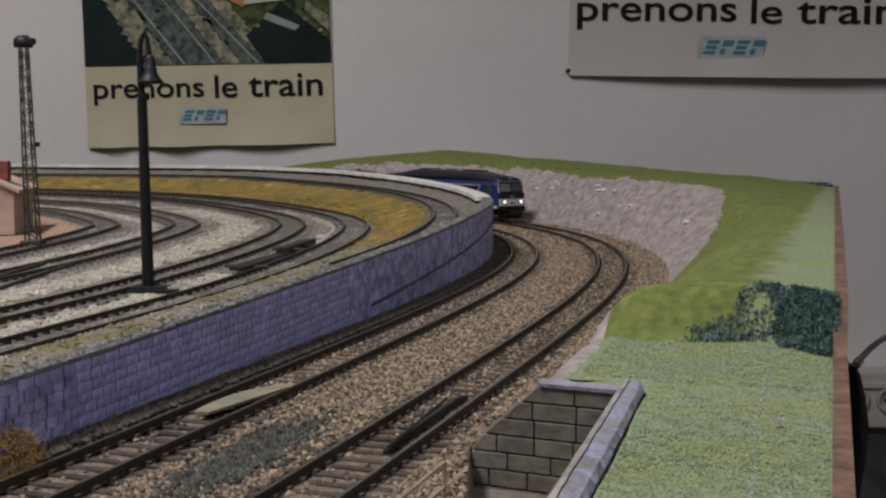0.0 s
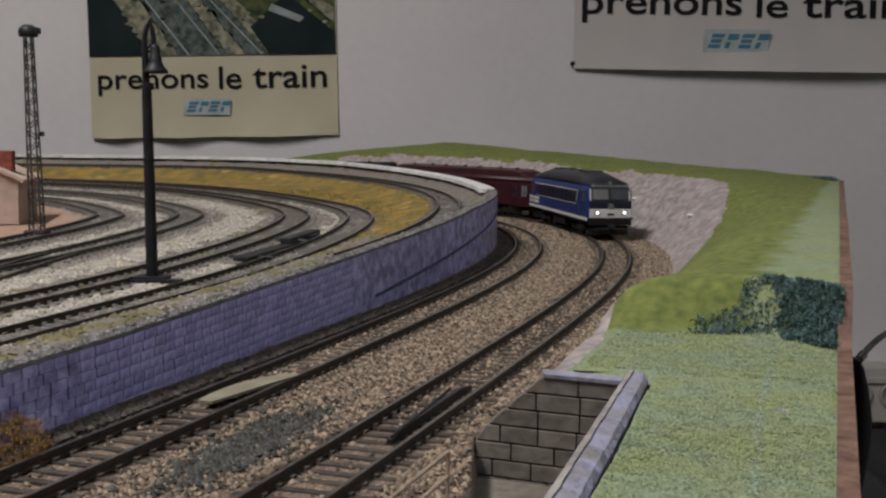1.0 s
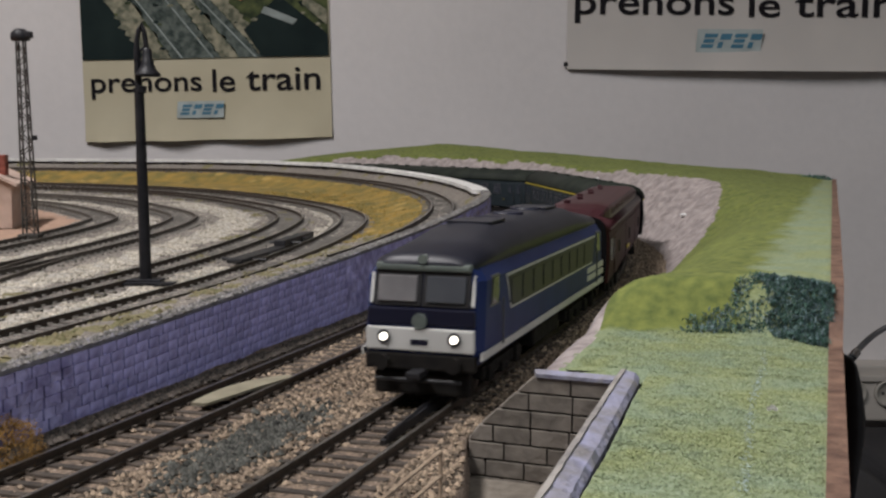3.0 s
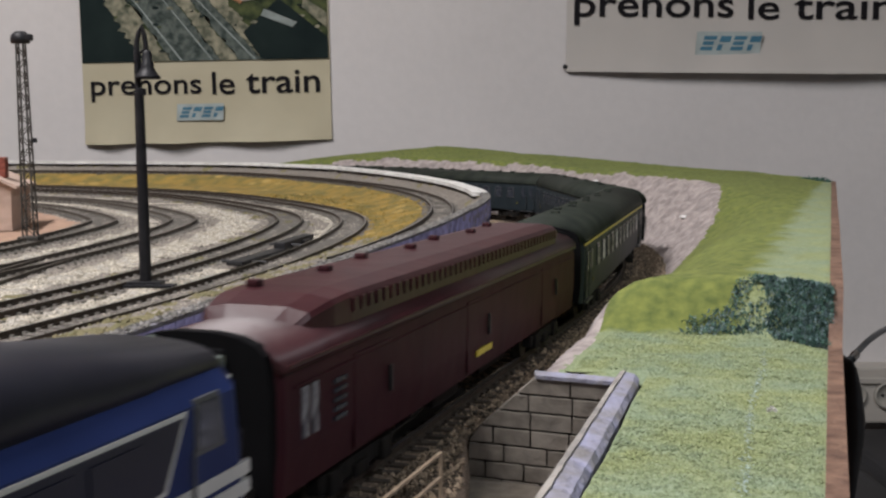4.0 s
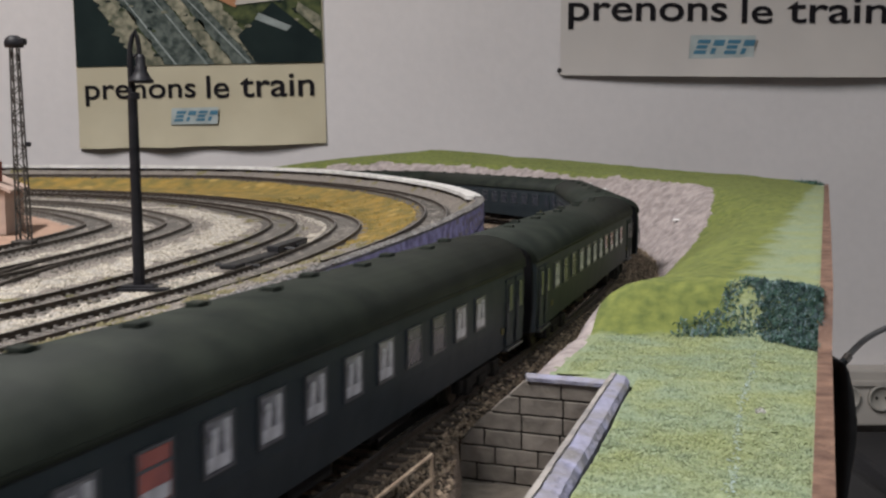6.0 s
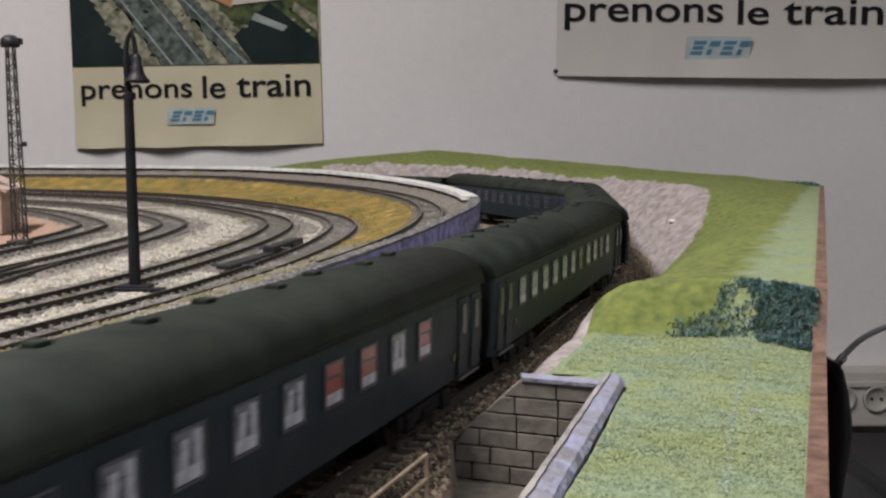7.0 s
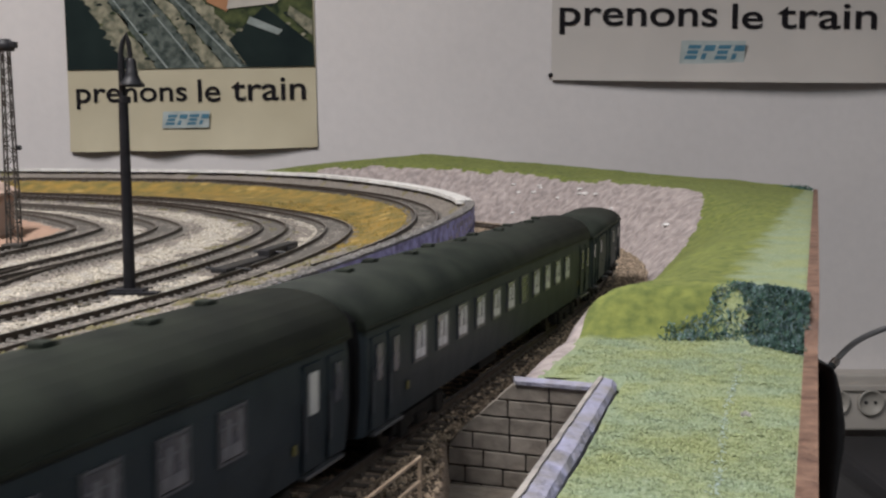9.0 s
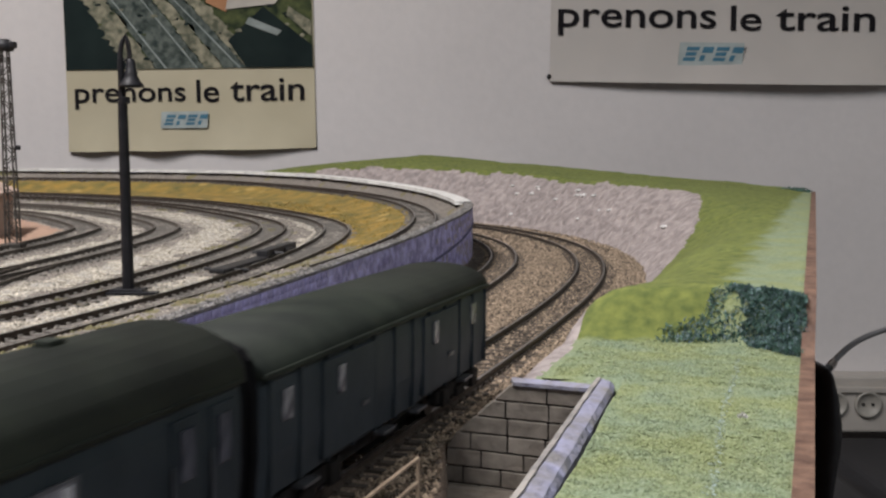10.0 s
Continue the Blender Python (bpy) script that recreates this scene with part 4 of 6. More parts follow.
def track_clutter():
    # black uncoupler ramp between the rails
    s0, s1 = 0.094, 0.163
    th = thing("uncoupler_ramp", "black plastic uncoupling ramp lying between the rails", "uncoupler")
    rings = []
    for k, s in enumerate(np.linspace(s0, s1, 8)):
        h = 0.0012 if k in (0, 7) else 0.0024
        rings.append([(*at(s, d), z) for d, z in ((0.0020, -0.0026), (0.0038, -0.0026), (0.0036, -0.0026 + h), (0.0022, -0.0026 + h))])
    part("ramp", loft(rings), M["black"], th)
    (xa, ya), (xb, yb) = at(s0 - 0.001, 0.0040), at(s1 - 0.012, 0.0005)
    part("lever", rod((xa, ya, -0.0002), (xb, yb, -0.0002), 0.0005, seg=8), M["black"], th)
    # card strip across the inner track
    th = thing("card_strip", "warped beige card strip lying across the inner track", "card strip")
    rings = []
    for k in range(12):
        f = k / 11
        s = 0.111 + 0.044 * f
        c, w = -0.0600 + 0.008 * f, 0.0042 * math.sin(math.pi * min(max(0.12 + 0.8 * f, 0), 1)) ** 0.6
        z = -0.0010 + 0.0009 * math.sin(math.pi * f)
        rings.append([(*at(s, c - w), z), (*at(s, c + w), z), (*at(s, c + w), z + 0.0008), (*at(s, c - w), z + 0.0008)])
    part("strip", loft(rings), M["beige"], th)
    # point motors in the yard
    for (xa, ya), (xb, yb), w, h in (((-0.1075, 0.600), (-0.094, 0.672), 0.009, 0.0026), ((-0.094, 0.672), (-0.084, 0.735), 0.007, 0.0042)):
        a = math.atan2(xb - xa, yb - ya)
        x, y = (xa + xb) / 2, (ya + yb) / 2
        th = thing("point_motor", "black plastic point motor lying beside the yard turnout", "point motor", "point motors in the yard", at=pose(x, y, yard_z(y) + 0.001, 0, 0, -math.degrees(a)))
        L = math.hypot(xb - xa, yb - ya)
        part("case", box(w, L, h, 0, 0, h / 2, 0.0008), M["black"], th)
        part("lug", box(w * 0.5, L * 0.25, h * 0.6, w * 0.5, L * 0.2, h * 0.3, 0.0005), M["black"], th)
        part("tie_bar", rod((-w * 1.4, -L * 0.3, h * 0.4), (w * 1.4, -L * 0.3, h * 0.4), 0.0008, seg=8), M["black"], th)


track_clutter()


def leafy(name, label, cat, cx, cy, cz, rx, ry, rz, n, size, m, seed):
    """A clump of many small leaves with an uneven outline."""
    rg = random.Random(seed)
    verts, faces = [], []
    for _ in range(n):
        v = Vector((rg.gauss(0, 1), rg.gauss(0, 1), rg.gauss(0, 1))).normalized() * rg.uniform(0.45, 1.0) ** 0.5
        lump = 1 + 0.3 * noise.noise(v * 2.3 + Vector((seed, 0, 0)))
        p = Vector((cx + v.x * rx * lump, cy + v.y * ry * lump, cz + max(v.z, -0.15) * rz * lump))
        q = Euler((rg.uniform(0, 6.3), rg.uniform(0, 6.3), rg.uniform(0, 6.3))).to_matrix()
        s = size * rg.uniform(0.5, 1.3)
        b = len(verts)
        verts += [tuple(p + q @ Vector(c) * s) for c in ((-0.5, 0, 0), (0, -0.28, 0.1), (0.5, 0, 0), (0, 0.28, 0.1))]
        faces.append((b, b + 1, b + 2, b + 3))
    return tagged(new(name, mesh_of(name, verts, faces, m)), label, cat)


bx, by = at(0.052, -0.073)
leafy("bush", "rust brown foam bush at the foot of the wall", "bush", bx - 0.004, by - 0.002, -0.001, 0.0085, 0.011, 0.0095, 8000, 0.0006, M["bush"], 3)


def net_clump():
    """Dark fibre matting: a dense square down the step by the board's edge, thinning out along its foot."""
    rg = random.Random(8)
    for name, m, n, blue in (("foliage_mat", M["net"], 15000, False), ("foliage_mat", M["net_blue"], 7000, True)):
        verts, faces = [], []
        for _ in range(n):
            x = rg.uniform(0.074, 0.1265)
            foot = step_line(x)
            y = foot + rg.uniform(-0.004, 0.026)
            if x > edge_x(y) + 0.0006:
                continue
            f = (y - foot) / 0.024
            crest = float(np.interp(x, [0.074, 0.089, 0.096, 0.103, 0.110], [0.12, 0.40, 0.72, 1.02, 1.08])) + 0.1 * noise.noise((x * 160, 1, 2))
            if f > crest:
                continue
            dense = float(np.interp(x + 0.002 * noise.noise((y * 200, 3, 1)), [0.074, 0.086, 0.091, 0.1000, 0.103], [0.05, 0.14, 0.15, 0.20, 1.0]))
            patch = noise.noise((x * 110, y * 110, 3))
            if x < 0.101 and (patch < -0.05 or f > crest - 0.1 and patch > 0.2):
                dense *= 0.25 if f < crest - 0.14 else 1.6
            if blue:
                dense *= 1.25 if patch > 0.1 or x < 0.104 else 0.8
            if rg.random() > dense:
                continue
            s, d = offset_of(x, y)
            z = hill_z(s, d, x, y) + 0.0004 + rg.random() * 0.0018
            q = Euler((rg.uniform(0, 6.3), rg.uniform(0, 6.3), rg.uniform(0, 6.3))).to_matrix()
            L = rg.uniform(0.0005, 0.0014)
            b = len(verts)
            verts += [tuple(Vector((x, y, z)) + q @ Vector(c)) for c in ((-L, 0, 0), (0, -0.00028, 0.0002), (L, 0, 0), (0, 0.00028, 0.0002))]
            faces.append((b, b + 1, b + 2, b + 3))
        tagged(new(name, mesh_of(name, verts, faces, m)), "dark blue-green fibre foliage matting over the grass step" if blue else "dark green fibre foliage matting over the grass step", "foliage")


net_clump()
leafy("corner_tuft", "dark green foliage tuft on the far corner of the hill", "foliage", 0.352, 1.098, 0.0375, 0.018, 0.006, 0.0035, 500, 0.003, M["net"], 6)


def hill_details():
    # pale blue glue trail left on the grass, and a white chip beside it
    rg = random.Random(31)
    verts, faces = [], []
    for k in range(420):
        f = rg.random()
        y = 0.318 - 0.135 * f
        x = 0.0905 - 0.0415 * f + 0.0006 * math.sin(9 * f) + rg.gauss(0, 0.0005)
        s, d = offset_of(x, y)
        z = 0.01665 + bump2(x, y, 30, 0.0012) + bump2(x, y, 240, 0.0006)
        a, L = rg.uniform(0, 6.28), rg.uniform(0.0002, 0.0006)
        b = len(verts)
        verts += [(x + L * math.cos(a + q), y + L * math.sin(a + q), z) for q in (0, 2.0, 4.1)]
        faces.append((b, b + 1, b + 2))
    tagged(new("glue_trail", mesh_of("glue_trail", verts, faces, M["pale_thread"])), "pale blue dried glue trail across the grass", "glue", kind="stuff")
    leafy("white_chip", "small white plaster chip on the grass", "chip", 0.0715, 0.2435, 0.0180, 0.0011, 0.0009, 0.0005, 40, 0.0011, M["kerb"], 12)
    # white blobs put glints on the rock, most along its upper edge
    rg = random.Random(21)
    for k in range(16):
        s = rg.choice((rg.uniform(0.86, 1.0), rg.uniform(0.6, 1.2)))
        d = rg.uniform(0.060, 0.078) if k < 9 else rg.uniform(0.042, 0.075)
        x, y = at(s, d)
        z = hill_z(s, d, x, y)
        bm = bmesh.new()
        bmesh.ops.create_icosphere(bm, subdivisions=2, radius=0.0016 + 0.0010 * rg.random())
        for v in bm.verts:
            v.co *= 1 + 0.5 * noise.noise(v.co * 700 + Vector((k, 0, 0)))
        bm.transform(Matrix.Translation((x, y, z + 0.0004)) @ Matrix.Diagonal((1.5, 0.8, 0.6, 1)))
        ob = part("plaster_chip", bm, M["glint_white"], None, smooth=True)
        tagged(ob, "white blob standing in for a glint on the rock cutting", "plaster chip", "plaster chips on the rock")


hill_details()


# ---- yard lamp, lattice mast, house ----
def yard_lamp():
    x, y = -0.1385, 0.541
    z = yard_z(y)
    th = thing("street_lamp", "tall black model street lamp with a hanging bell shade", "street lamp", at=pose(x, y, z, 0, -0.4, 0))
    part("base_plate", box(0.016, 0.010, 0.0022, 0, 0, 0.0022, 0.0006), M["black_metal"], th)
    part("footing", box(0.028, 0.006, 0.0014, 0.001, -0.004, 0.0014, 0.0004), M["black_metal"], th)
    part("lower_post", rod((0, 0, 0.002), (-0.0008, 0, 0.0905), 0.0029, 0.0023, 12), M["black_metal"], th)
    part("collar", lathe([(0.0001, 0.0900), (0.0027, 0.0900), (0.0027, 0.0930), (0.0001, 0.0935)], 12), M["black_metal"], th)
    part("upper_post", rod((-0.0010, 0, 0.0925), (-0.0014, 0, 0.110), 0.0017, 0.0015, 10), M["black_metal"], th)
    arm = [(-0.0014, 0, 0.1085), (-0.0013, 0, 0.1140), (-0.0003, 0, 0.1185), (0.0012, 0, 0.1215), (0.0022, 0, 0.1180), (0.0028, 0, 0.1135), (0.0030, 0, 0.1110)]
    part("swan_neck", tube(arm, 0.0012), M["black_metal"], th)
    part("stay", rod((-0.0012, 0, 0.1085), (0.0028, 0, 0.1115), 0.0006, seg=8), M["black_metal"], th)
    shade = lathe([(0.0001, 0.0135), (0.0016, 0.013), (0.0023, 0.0115), (0.0023, 0.008), (0.0030, 0.0072), (0.0030, 0.0055), (0.0042, 0.0030), (0.0058, 0.0012), (0.0060, 0.0), (0.0052, 0.0003), (0.0001, 0.0025)], 18)
    shade.transform(Matrix.Translation((0.0034, 0, 0.0975)))
    part("shade", shade, M["black_metal"], th, "black bell-shaped shade", True)


yard_lamp()


def lattice_mast():
    x, y = -0.2562, 0.7214
    z = yard_z(y)
    H = 0.1225
    th = thing("lattice_mast", "grey steel lattice floodlight mast on a concrete foot", "floodlight mast", at=pose(x, y, z, 0.3, -1.2, 0))
    part("footing", box(0.013, 0.012, 0.003, 0, 0, 0.002, 0.0006), M["steel"], th)

    def half(h):
        return 0.0036 - 0.0015 * h / H

    for a in (-1, 1):
        for b in (-1, 1):
            part("corner_angle", rod((a * half(0), b * half(0), 0.002), (a * half(H), b * half(H), H), 0.00062, seg=6), M["steel"], th)
    n = 17
    for k in range(n):
        h0, h1 = 0.004 + (H - 0.006) * k / n, 0.004 + (H - 0.006) * (k + 1) / n
        bm = None
        for b in (-1, 1):
            q = 1 if k % 2 else -1
            bm = rod((-q * half(h0), b * half(h0), h0), (q * half(h1), b * half(h1), h1), 0.00034, seg=5, bm=bm)
            bm = rod((b * half(h0), -q * half(h0), h0), (b * half(h1), q * half(h1), h1), 0.00034, seg=5, bm=bm)
        part("bracing", bm, M["steel"], th)
    head = lathe([(0.0001, 0.0075), (0.003, 0.0072), (0.0055, 0.005), (0.006, 0.002), (0.0055, 0.0), (0.0001, 0.0)], 16)
    head.transform(Matrix.Translation((0.0, 0, H)))
    part("floodlight", head, M["black_metal"], th, "dark round floodlight housing", True)
    part("floodlight_hood", box(0.006, 0.006, 0.004, 0.0045, -0.001, H + 0.0035, 0.0008), M["black_metal"], th)
    part("switch_box", box(0.0030, 0.003, 0.0030, 0.0055, 0, 0.063, 0.0007), M["black_metal"], th)


lattice_mast()


def house():
    x, y = -0.3265, 0.80
    z = yard_z(y)
    th = thing("house", "small pink rendered model house with a red tiled roof", "house", at=pose(x, y, z, 0, 0, 8))
    w, l, h, g = 0.070, 0.060, 0.030, 0.016
    ring = [(-w / 2, 0.0), (w / 2, 0.0), (w / 2, h), (0, h + g), (-w / 2, h)]
    rings = [[(u, v, q) for u, q in ring] for v in (-l / 2, l / 2)]
    part("wall", loft(rings), M["pink"], th, "pale pink rendered walls")
    for sgn in (-1, 1):
        pts = []
        for v in (-l / 2 - 0.003, l / 2 + 0.003):
            pts.append([(sgn * (w / 2 + 0.004), v, h - 0.002), (0, v, h + g), (0, v, h + g + 0.0018), (sgn * (w / 2 + 0.004), v, h)])
        part("roof", loft(pts), M["pink"], th, "roof slope")
    part("chimney", box(0.011, 0.010, 0.014, 0.0235, -0.012, h + 0.012, 0.001), M["roof_tile"], th, "red brick chimney")
    for u in (-0.02, 0.008):
        win = part("window", box(0.009, 0.0012, 0.012, u, -l / 2 - 0.0003, 0.018, 0.0003), M["glass"], th)
        part("frame", box(0.0006, 0.0006, 0.012, u, -l / 2 - 0.0011, 0.018), M["white"], win)


house()


# ---- posters on the wall ----
def lettering(body, width, height, m, parent, name, x, z, y, slant=0.0, bold=0.0, label=""):
    cu = bpy.data.curves.new(name, "FONT")
    cu.body, cu.align_x, cu.size, cu.shear, cu.offset = body, "LEFT", 1.0, slant, bold
    cu.fill_mode = "FRONT"
    tmp = bpy.data.objects.new(name, cu)
    me = bpy.data.meshes.new_from_object(tmp)
    bpy.data.objects.remove(tmp)
    co = np.array([v.co for v in me.vertices])
    lo, hi = co.min(0), co.max(0)
    for v in me.vertices:
        v.co = (x + (v.co.x - lo[0]) / (hi[0] - lo[0]) * width, y, z + (v.co.y - lo[1]) / (hi[1] - lo[1]) * height)
    me.materials.clear()
    me.materials.append(m)
    return part(name, me, None, parent, label)


def sheet(w, h, m, parent, name, y, x0=0.0, z0=0.0, curl=(), label="", n=24):
    """Paper with its lower edge lifting in shallow waves."""
    verts, faces = [], []
    rows = 16
    for j in range(rows + 1):
        for i in range(n + 1):
            u, v = i / n, j / rows
            lift = sum(a * math.exp(-(((u - c) / k) ** 2)) for c, k, a in curl) * max(0, 1 - v * h / 0.035) ** 2
            verts.append((x0 + u * w, y - lift, z0 + v * h - lift * 0.15))
    for j in range(rows):
        for i in range(n):
            a = j * (n + 1) + i
            faces.append((a, a + 1, a + n + 2, a + n + 1))
    k = len(verts)
    verts += [(x, q + 0.0008, z) for x, q, z in verts[:k]]
    faces += [tuple(k + i for i in reversed(f)) for f in faces]
    return part(name, mesh_of(name, verts, faces, m, None, True), None, parent, label)


def poly(pts, m, parent, name, y, label=""):
    return part(name, mesh_of(name, [(x, y, z) for x, z in pts], [tuple(range(len(pts)))], m), None, parent, label)


def logo(parent, w, h, x, z, y):
    poly([(x, z), (x + w * 0.97, z), (x + w, z + h), (x + w * 0.03, z + h)], M["logo_pale"], parent, "logo_field", y, "pale blue logo field")
    for k in range(4):
        u = x + w * (0.07 + 0.225 * k)
        q, t = w * 0.20, h * 0.62
        z0 = z + h * 0.19
        sl = t * 0.35
        b = t * 0.26
        s = lambda px, pz: (px + sl * (pz - z0) / t, pz)
        bars = [(0, 0, 0.9, b), (0.05, t / 2 - b / 2, 0.8, b), (0, t - b, 0.95, b)] if k % 2 == 0 else [(0.1, 0, 0.35, t * 0.42), (0.1, t * 0.58, 0.8, t * 0.42)]
        for i, (bx0, bz0, bw, bh) in enumerate(bars):
            pts = [s(u + bx0 * q, z0 + bz0), s(u + (bx0 + bw) * q, z0 + bz0), s(u + (bx0 + bw) * q, z0 + bz0 + bh), s(u + bx0 * q, z0 + bz0 + bh)]
            poly(pts, M["logo_blue"], parent, "logo_bar", y - 0.0004 - 0.0002 * i)


def photo_poster():
    w, h = 0.412, 0.665
    th = thing("travel_poster", "cream railway poster with a dark photo of tracks", "poster", "posters on the wall", at=pose(-0.5945, 1.9460, 0.0735, 0, -1.4, 0))
    sheet(w, h + 0.009, M["paper"], th, "sheet", 0.0, 0, -0.009, ((0.10, 0.09, 0.013), (0.36, 0.11, 0.016), (0.72, 0.2, 0.014)), "cream paper with a curling lower edge")
    y = -0.0016
    z0 = 0.1250
    part("photo", mesh_of("photo", [(0.001, y, z0), (w - 0.002, y, z0), (w - 0.002, y, h - 0.03), (0.001, y, h - 0.03)], [(0, 1, 2, 3)], M["photo_green"]), None, th, "dark green photograph of a railway line")
    y -= 0.0006
    top = h - 0.03

    def band(a, b, c, d, m, k, name="photo_band", ragged=0.0):
        """A strip running up the photograph, its edges ragged where grass overhangs it."""
        n = 40
        left = [(a + (c - a) * i / n + ragged * noise.noise((i * 0.9, a * 90, 1)), z0 + 0.16 * i / n) for i in range(n + 1)]
        right = [(b + (d - b) * i / n + ragged * noise.noise((i * 0.9, b * 90, 7)), z0 + 0.16 * i / n) for i in range(n + 1)]
        verts = [(u, y - 0.0003 * k, w) for u, w in left + right]
        faces = [(i, n + 1 + i, n + 2 + i, i + 1) for i in range(n)]
        part(name, mesh_of(name, verts, faces, m), None, th)

    poly([(0.001, z0), (0.120, z0), (0.098, z0 + 0.075), (0.060, z0 + 0.135), (0.05, top), (0.001, top)], M["photo_dark"], th, "photo_shade", y)
    band(0.105, 0.150, 0.000, 0.040, M["photo_sand"], 1, ragged=0.012)
    band(0.150, 0.232, 0.040, 0.112, M["photo_grey"], 1)
    band(0.232, 0.262, 0.112, 0.135, M["photo_sand"], 1, ragged=0.012)
    band(0.262, 0.300, 0.135, 0.160, M["photo_grey"], 1)
    band(0.300, 0.330, 0.160, 0.185, M["photo_sand"], 1, ragged=0.012)
    band(0.165, 0.169, 0.045, 0.0465, M["photo_line"], 2, "photo_rail")
    band(0.216, 0.220, 0.092, 0.0935, M["photo_line"], 2, "photo_rail")
    band(0.287, 0.291, 0.138, 0.1395, M["photo_line"], 3, "photo_rail")
    rg = random.Random(41)
    for k in range(46):
        # clumps of grass, stones and shadow between the lines
        u, w, r = rg.uniform(0.10, 0.405), rg.uniform(0.004, 0.125), rg.uniform(0.002, 0.008)
        tone = rg.choice(("photo_green", "photo_dark", "photo_sand", "photo_sand"))
        shift = -0.65 * w if u < 0.33 else 0.0
        pts = [(u + shift + r * rg.uniform(0.5, 1.2) * math.cos(q), z0 + w + 0.45 * r * rg.uniform(0.5, 1.2) * math.sin(q)) for q in [6.283 * i / 7 for i in range(7)]]
        if min(p[0] for p in pts) > 0.004 and max(p[0] for p in pts) < 0.408 and min(p[1] for p in pts) > z0:
            poly(pts, M[tone], th, "photo_tuft", y - 0.0008 - 0.00001 * k)
    poly([(0.27, z0 + 0.045), (0.33, z0 + 0.10), (0.41, z0 + 0.035), (0.41, z0), (0.30, z0)], M["photo_dark"], th, "photo_shade", y - 0.0012)
    poly([(0.235, z0 + 0.108), (0.268, z0 + 0.092), (0.30, z0 + 0.150), (0.255, z0 + 0.185)], M["photo_orange"], th, "photo_train", y - 0.0015)
    poly([(0.268, z0 + 0.096), (0.350, z0 + 0.104), (0.368, z0 + 0.128), (0.36, z0 + 0.20), (0.29, z0 + 0.19)], M["photo_white"], th, "photo_train", y - 0.0018)
    poly([(0.300, z0 + 0.072), (0.352, z0 + 0.052), (0.36, z0 + 0.060), (0.306, z0 + 0.083)], M["photo_line"], th, "photo_glint", y - 0.0018)
    poly([(0.368, z0 + 0.085), (0.409, z0 + 0.050), (0.409, z0 + 0.075), (0.372, z0 + 0.10)], M["photo_sand"], th, "photo_bank", y - 0.0018)
    for body, x, z, w, hh in (("prenons", 0.0133, 0.0605, 0.1837, 0.0340), ("le", 0.2150, 0.0690, 0.0375, 0.0372), ("train", 0.2710, 0.0695, 0.1235, 0.0378)):
        lettering(body, w, hh, M["ink"], th, "word", x, z, -0.0020, bold=0.010, label="bold black lower-case word")
    logo(th, 0.080, 0.0275, 0.1545, 0.0265, -0.0060)


photo_poster()


def plain_poster():
    w, h = 0.568, 0.90
    th = thing("travel_poster", "white railway poster with large black lettering", "poster", "posters on the wall", at=pose(0.2075, 1.9460, 0.1885, 0, 0.0, 0))
    sheet(w, h, M["paper_white"], th, "sheet", 0.0, 0, 0, ((0.25, 0.25, 0.010), (0.75, 0.4, 0.022)), "white paper with a lifting lower edge")
    for body, x, z, w, hh in (("prenons", 0.0120, 0.0756, 0.2635, 0.0437), ("le", 0.3000, 0.0860, 0.0514, 0.0415), ("train", 0.3760, 0.0865, 0.1665, 0.0420)):
        lettering(body, w, hh, M["ink"], th, "word", x, z, -0.0020, bold=0.010, label="bold black lower-case word")
    logo(th, 0.111, 0.038, 0.2117, 0.0276, -0.0085)
    y = -0.0016
    part("photo", mesh_of("photo", [(0.002, y, 0.25), (w - 0.002, y, 0.25), (w - 0.002, y, h - 0.03), (0.002, y, h - 0.03)], [(0, 1, 2, 3)], M["photo_green"]), None, th, "dark green photograph")
    for x, z in ((-0.0015, 0.0075), (w - 0.006, 0.0045)):
        pin = lathe([(0.0001, 0.005), (0.0035, 0.004), (0.0040, 0.002), (0.0040, 0.0), (0.0001, 0.0)], 12)
        pin.transform(pose(x, -0.0008, z, 90))
        part("drawing_pin", pin, M["black"], th, "black drawing pin", True)


plain_poster()


# ---- by the wall beyond the board: trunking, sockets, cable, black case ----
def wall_trunking():
    z0, z1 = -0.395, -0.300
    th = thing("cable_trunking", "cream plastic wall trunking with round power sockets", "trunking", at=pose(0, 1.95, 0))
    part("channel", box(1.86, 0.05, z1 - z0, 1.52, -0.025, (z0 + z1) / 2, 0.004), M["trunking"], th)
    part("lid_edge", box(1.86, 0.006, 0.010, 1.52, -0.0535, z1 - 0.022, 0.002), M["trunking"], th)
    for k in range(7):
        x = 0.630 + 0.058 * k
        body = lathe([(0.0001, 0.001), (0.017, 0.001), (0.019, 0.006), (0.0225, 0.006), (0.0225, 0.0), (0.0001, 0.0)], 22)
        body.transform(pose(x, -0.0505, -0.347, 90))
        so = part("socket", body, M["socket"], th, "round two-pin power socket", True)
        for u in (-0.008, 0.008):
            part("pin_hole", rod((x + u, -0.0535, -0.347), (x + u, -0.0515, -0.347), 0.0026, seg=8), M["black"], so)


wall_trunking()


